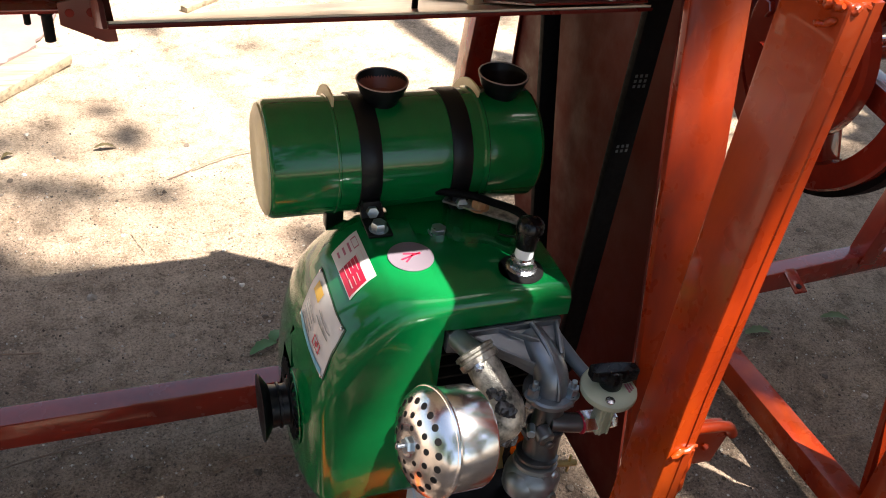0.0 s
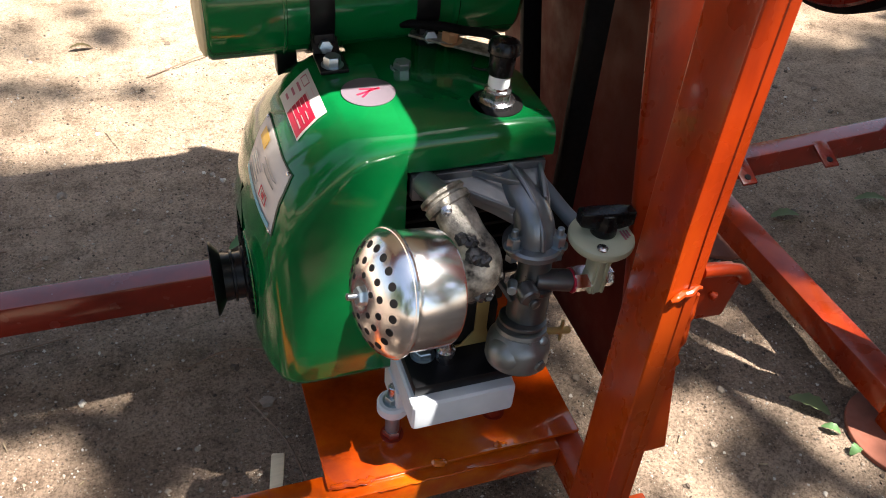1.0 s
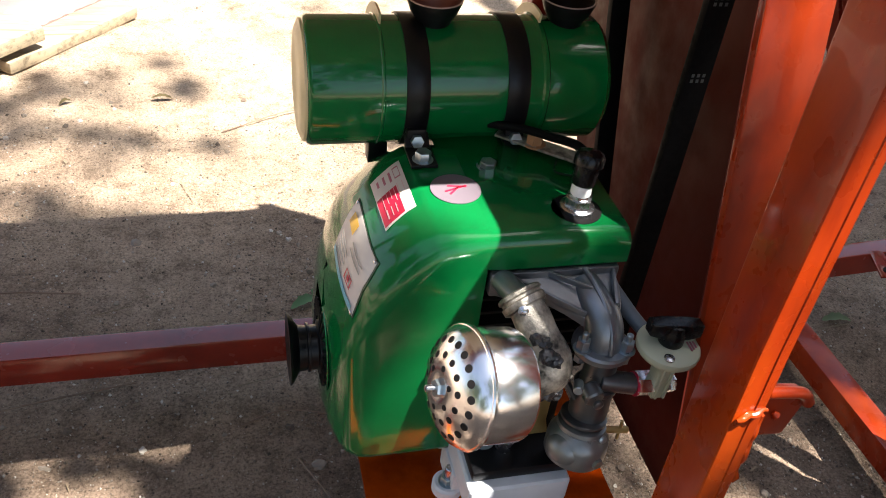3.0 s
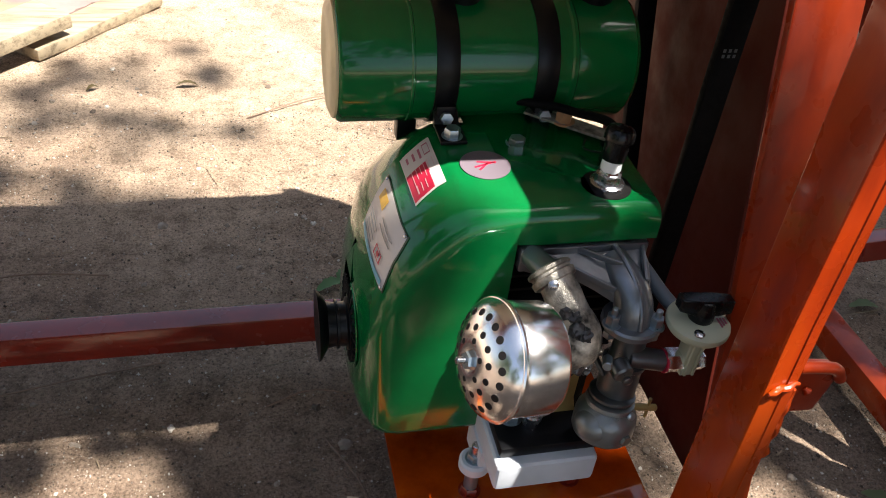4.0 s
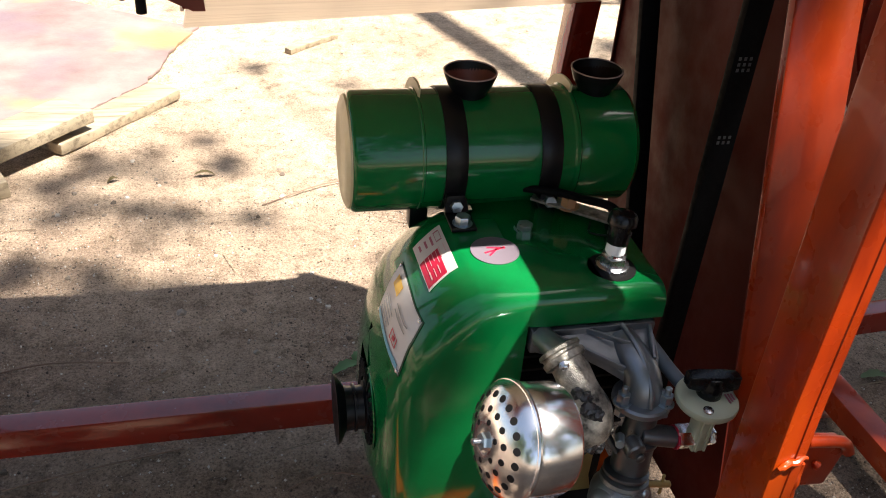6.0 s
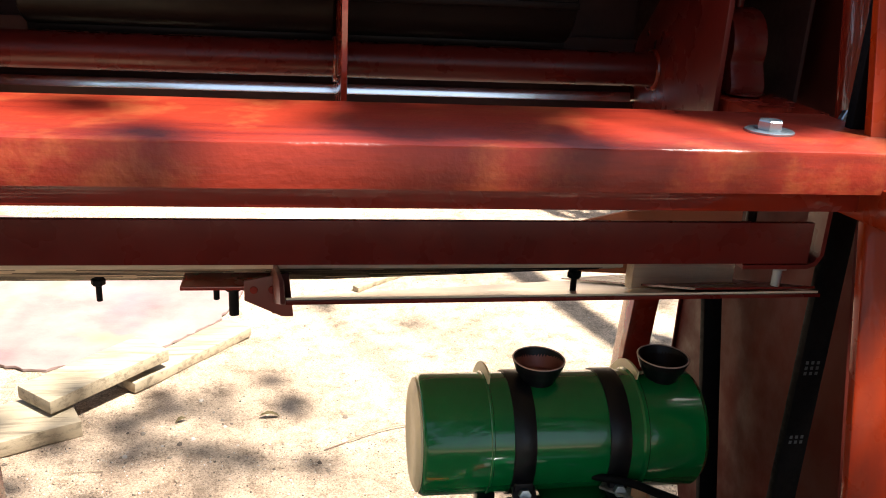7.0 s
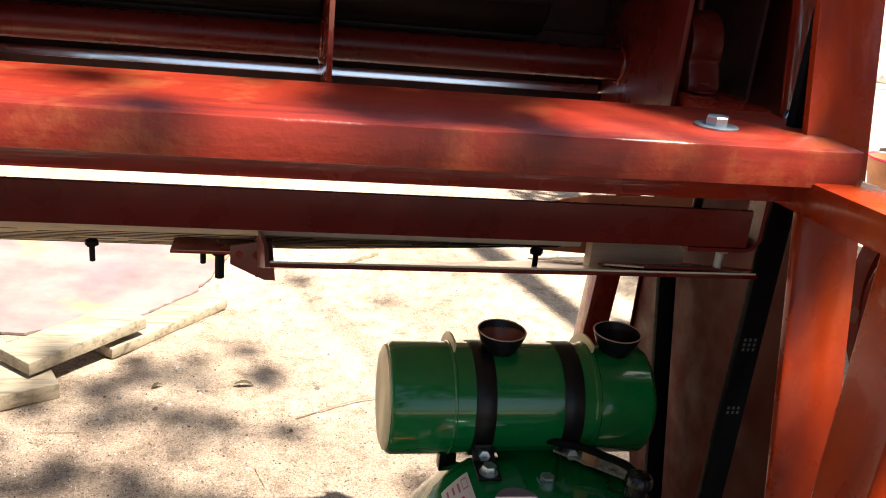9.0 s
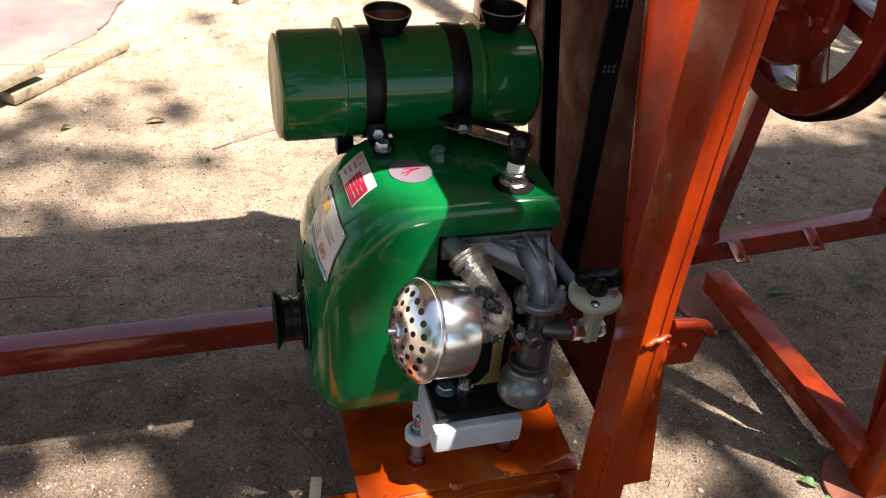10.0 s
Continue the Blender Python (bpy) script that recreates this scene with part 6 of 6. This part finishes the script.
def distance():
    tree((3.66, 8.0, 0), 6.5, 2.2, 21, "tree with a smooth orange brown trunk and hanging leaves", TANBARK, 30, 80, 0.07, 0.14, (0.35, 0), 1.0, 0.3)
    # Out of view, added to keep sky light off the ground at the right.
    tree((3.7, 1.3, 0), 3.6, 1.7, 61, "unseen bushy tree added to block sky light", BARK, 40, 110, 0.10, 0.14)
    tree((4.9, 9.5, 0), 6.0, 2.4, 22, "dark leafy tree round the yard, some added out of view", BARK, 30, 100, 0.09, 0.12, (0.2, 0), 1.0, 0.28)
    tree((-1.95, 12.0, 0), 5.5, 2.0, 23, "thin forked tree with few leaves", DARKBARK, 16, 40, 0.06, 0.10, (0, 0), 0.0, 0.33)
    tree((0.2, 12.2, 0), 5.0, 1.8, 24, "thin forked tree with few leaves", DARKBARK, 14, 36, 0.06, 0.08, (0.2, 0), 0.0, 0.35)
    tree((-9, 16, 0), 6.0, 3.0, 26, "leafy tree round the yard, some added out of view", BARK, 30, 110, 0.12, 0.16)
    tree((9.5, 15, 0), 7.0, 3.2, 27, "leafy tree round the yard, some added out of view", BARK, 34, 110, 0.12, 0.18)
    # Unseen trees added round the camera to block low sky and fill reflections.
    for k, (x, y, hh) in enumerate(((-5.5, -7.5, 6.0), (6.5, -6.5, 6.5), (9.0, -1.5, 6.0), (-7.5, -2.0, 5.5))):
        tree((x, y, 0), hh, 2.6, 40 + k, "leafy tree round the yard, some added out of view", BARK, 44, 90, 0.16, 0.16, (0, 0), 0.0, 0.16)
    o = thing("outbuilding", (2.3, 14.3, 0), "whitewashed brick outbuilding with a grey open front", "building")
    w = part("wall", box(-0.3, 4.6, 14.0, 14.25, 0, 1.98, 0.01), GREYWALL, o)
    for k in range(5):
        part("post", box(0.95 + k * 0.7, 1.03 + k * 0.7, 14.05, 14.12, 1.98, 2.9), GREYSHEET, o)
    part("back_sheet", box(0.9, 3.85, 14.5, 14.55, 1.9, 2.9), GREYSHEET, o)
    part("cross_bar", box(0.9, 3.85, 14.02, 14.06, 2.17, 2.24), GREYSHEET, o)
    part("roof", box(0.5, 4.2, 13.8, 16.5, 2.9, 2.98), GREYSHEET, o)
    l = thing("step_ladder", (3.4, 9.0, 0), "thin dark step ladder standing in the yard", "ladder")
    part("stile", bar((3.26, 9.0, 0), (3.38, 9.1, 2.6), 0.04, 0.03), BARK, l)
    part("stile", bar((3.40, 9.0, 0), (3.43, 9.1, 2.6), 0.06, 0.03), BARK, l)
    part("stile", bar((3.53, 9.0, 0), (3.50, 9.1, 2.6), 0.04, 0.03), BARK, l)
    for k in range(6):
        part("rung", bar((3.27 + k * 0.015, 9.02, 0.3 + k * 0.4), (3.52, 9.02, 0.3 + k * 0.4), 0.03, 0.03), BARK, l)
    scrap_row()
    rng = random.Random(31)
    for i in range(16):
        x, y, r = rng.uniform(0.5, 2.2), rng.uniform(4.7, 5.6), rng.uniform(0.05, 0.12)
        single("rubble_stone", lump((x, y, r * 0.35), r, rng), STONE, "pale lump of rubble lying in the sun", "stone", "rubble")
    for i in range(12):
        x, y, r = rng.uniform(3.6, 7.5), rng.uniform(4.6, 9.5), rng.uniform(0.08, 0.25)
        single("rubble_stone", lump((x, y, r * 0.35), r, rng), SOOT if i % 2 else GREYWALL, "lump of scrap lying in the sun" if i % 2 == 0 else "dark lump of scrap lying in the yard", "scrap", "scrap heap")


distance()


# ---- the unseen tree added to shade the yard ----
# Gaps left between the clumps for sun spots on the plank: x, y, radius.
PLANK_SPOTS = ((-0.31, 0.80, 0.040), (-0.17, 0.79, 0.045), (-0.06, 0.775, 0.035), (0.11, 0.85, 0.022), (0.36, 0.82, 0.025))


def added_shade_tree():
    """An unseen tree behind the camera, on the sun's side; its clumps are placed to dapple the ground and shade chosen
    spots.
    """
    rng = random.Random(77)
    s = SUN / SUN.z
    t = thing("added_shade_tree", (3.4, -3.2, 0), "unseen leafy tree, its clumps placed to shade chosen spots", "tree", "trees around the yard")
    fork = Vector((3.0, -2.8, 3.4))
    b = tube([(3.4, -3.2, 0), (3.25, -3.05, 1.7), fork], 0.2, 14, 6, None, radii=[0.24, 0.19, 0.16])
    def density(gx, gy):
        """Leaf clumps wanted over a spot of ground, and how large they are."""
        e = gx - 0.06 + 0.5 * (gy - 0.80)
        if -0.13 < gx < 0.12 and 0.98 < gy < 1.10:
            return 0.0, 0.03
        if 1.03 < gy < 1.175 and gx < 0.12:
            lit = any(math.hypot((gx + 0.404 - x) / 1.5, gy - 0.256 - y) < w for x, y, w in PLANK_SPOTS)
            return (0.0 if lit else 1.5 if gx < -0.32 else 2.8), 0.035 if gx < -0.32 else 0.05
        if gx < -0.26 and 0.95 < gy <= 1.03:
            return (0.0 if -0.47 < gx < -0.37 else 1.3), 0.035
        z = (0.5355 - gx) / 0.41
        if 0.50 < z < 0.82 and abs(gy - 0.553 - 0.51 * z) < 0.06:
            return 0.0, 0.04
        if math.hypot(gx - 0.03, gy - 0.87) < 0.16 and e > -0.005:
            return 0.0, 0.05
        if -0.035 < e < 0 and 0.78 < gy < 0.93:
            return 2.2, 0.035
        if -0.26 < gx and e < 0 and 0.93 <= gy <= 1.03:
            return 0.8, 0.02
        if 0.10 < gx < 0.21 and 0.66 < gy < 0.84 or 0.10 < gx < 0.25 and 0.66 < gy < 0.79 or math.hypot(gx - 0.25, gy - 0.67) < 0.07:
            return 0.0, 0.04
        if e < -0.03 and 0.78 < gy < 1.06:
            return (0.22 if gx > -0.26 else 0.8), 0.035
        if 0.17 < gx < 0.30 and 1.38 < gy < 1.66:
            return 0.06, 0.04
        if 0.30 < gx < 0.42 and 1.38 < gy < 1.62:
            return 3.0, 0.05
        if math.hypot(gx - 0.09, gy - 0.755) < 0.09 or math.hypot(gx - 0.18, gy - 0.73) < 0.12 or math.hypot(gx - 0.165, gy - 0.79) < 0.06:
            return 0.0, 0.05
        if gy > 1.55:
            if gx > 0.5:
                return (3.0, 0.16) if gy < 1.70 else (0.03, 0.10)
            if gx > 0.06:
                return 0.10, 0.04
            return (0.85 if gy < 2.2 else 0.10), 0.045
        if 0.30 < gx < 0.54 and 0.70 < gy < 1.0:
            return 3.0, 0.06
        if 0.27 < gx < 0.45 and 0.76 < gy < 0.95:
            return 3.0, 0.045
        if gx > 0.62:
            if gx < 1.0 and 0.66 < gy < 1.0:
                return 0.10, 0.04
            if gx < 0.95 and 0.40 < gy < 0.67:
                return 2.7, 0.06
            # Dense clumps stand in for an unknown blocker that shades the right side.
            return (2.2, 0.07) if gx < 1.1 and 0.3 < gy < 1.0 else (3.0, 0.19)
        if gy < 0.1:
            return 3.0, 0.19
        if gx > 0.10 and gy > 0.95:
            return 2.6, 0.08
        if -0.16 < gx < 0.12 and 1.04 < gy < 1.25:
            return 1.3, 0.07
        if gy > 1.18:
            return (1.6 if gx > -0.42 else 1.0), 0.05
        if gy > 0.95:
            return 1.5, 0.05
        if 0.0 < gx < 0.4 and 0.5 < gy:
            return 2.8, 0.035
        return 1.6, 0.085

    spots = []
    for _ in range(4500):
        gx, gy = rng.uniform(-2.2, 4.2), rng.uniform(-1.2, 2.9)
        d, r = density(gx, gy)
        if gx < -0.9 or gx > 2.2:
            d *= 0.45 + 0.9 * noise.noise(Vector((gx * 1.3, gy * 1.3, 5)))
        if rng.random() < d / 3:
            spots.append((gx, gy, r * rng.uniform(0.6, 1.45)))
    # Extra clumps aimed at parts of hood, engine and bearing to shade them.
    for gx, gy in ((-0.14, 1.28), (-0.05, 1.29), (-0.2, 1.31), (-0.85, 1.2), (-0.80, 1.26), (-0.78, 1.18), (-0.88, 1.27)):
        spots.append((gx, gy, 0.07))
    for gx, gy in ((0.255, 0.83), (0.22, 0.865), (0.29, 0.80), (0.31, 0.775), (0.24, 0.85), (0.275, 0.815)):
        spots.append((gx, gy, 0.04))
    spots += [(0.150, 0.783, 0.016), (0.158, 0.776, 0.014)]
    for k in range(9):
        spots.append((rng.uniform(0.02, 0.13), rng.uniform(1.21, 1.32), 0.05))
    for k in range(12):
        spots.append((rng.uniform(0.13, 0.26), rng.uniform(1.03, 1.16), 0.055))
    for k in range(7, 20):
        u = k / 19
        spots.append((-0.085 + 0.09 * u + rng.uniform(-0.02, 0.012), 0.99 - 0.18 * u + rng.uniform(-0.01, 0.01), 0.028))
    for k in range(9):
        spots.append((-0.19 + rng.uniform(-0.08, 0.08), 1.27 + rng.uniform(-0.04, 0.04), 0.055))
    # Clumps added beyond the view to cut sky and bounce light.
    for _ in range(420):
        spots.append((rng.uniform(-4.5, 6.0), rng.uniform(-6.5, -1.1), rng.uniform(0.3, 0.5)))
    for _ in range(120):
        spots.append((rng.uniform(4.2, 7.0), rng.uniform(-1.1, 1.6), rng.uniform(0.3, 0.5)))
    own = random.Random(4)
    for _ in range(13):
        spots.append((own.uniform(-0.35, -0.18), own.uniform(1.02, 1.15), 0.04))
    for gx, gy in ((-0.27, 1.274), (-0.24, 1.28), (-0.30, 1.268), (-0.21, 1.285)):
        spots.append((gx, gy, 0.04))
    cs = []
    for i, (gx, gy, r) in enumerate(spots):
        h = rng.uniform(4.2, 8.0) if gy < 1.5 else rng.uniform(7.0, 11.0)
        c = Vector((gx, gy, 0)) + s * h
        cs.append((c, r))
        if i % 40 == 0:
            limb(b, fork, c, 0.05, 0.008, rng, 0.1)
    # Limb placed to cast a straight shadow band on the far ground.
    limb(b, Vector((0.60, 3.60, 0)) + s * 6.4, Vector((1.02, 2.25, 0)) + s * 5.2, 0.065, 0.06, rng, 0.0)
    limb(b, fork, Vector((1.02, 2.25, 0)) + s * 5.2, 0.08, 0.06, rng, 0.05)
    part("trunk", b, BARK, t)
    crown = new("crown", leafy(cs, rng, 44, 0.032))
    crown.parent = t
    crown.matrix_parent_inverse = Matrix.Translation(-t.location)


added_shade_tree()
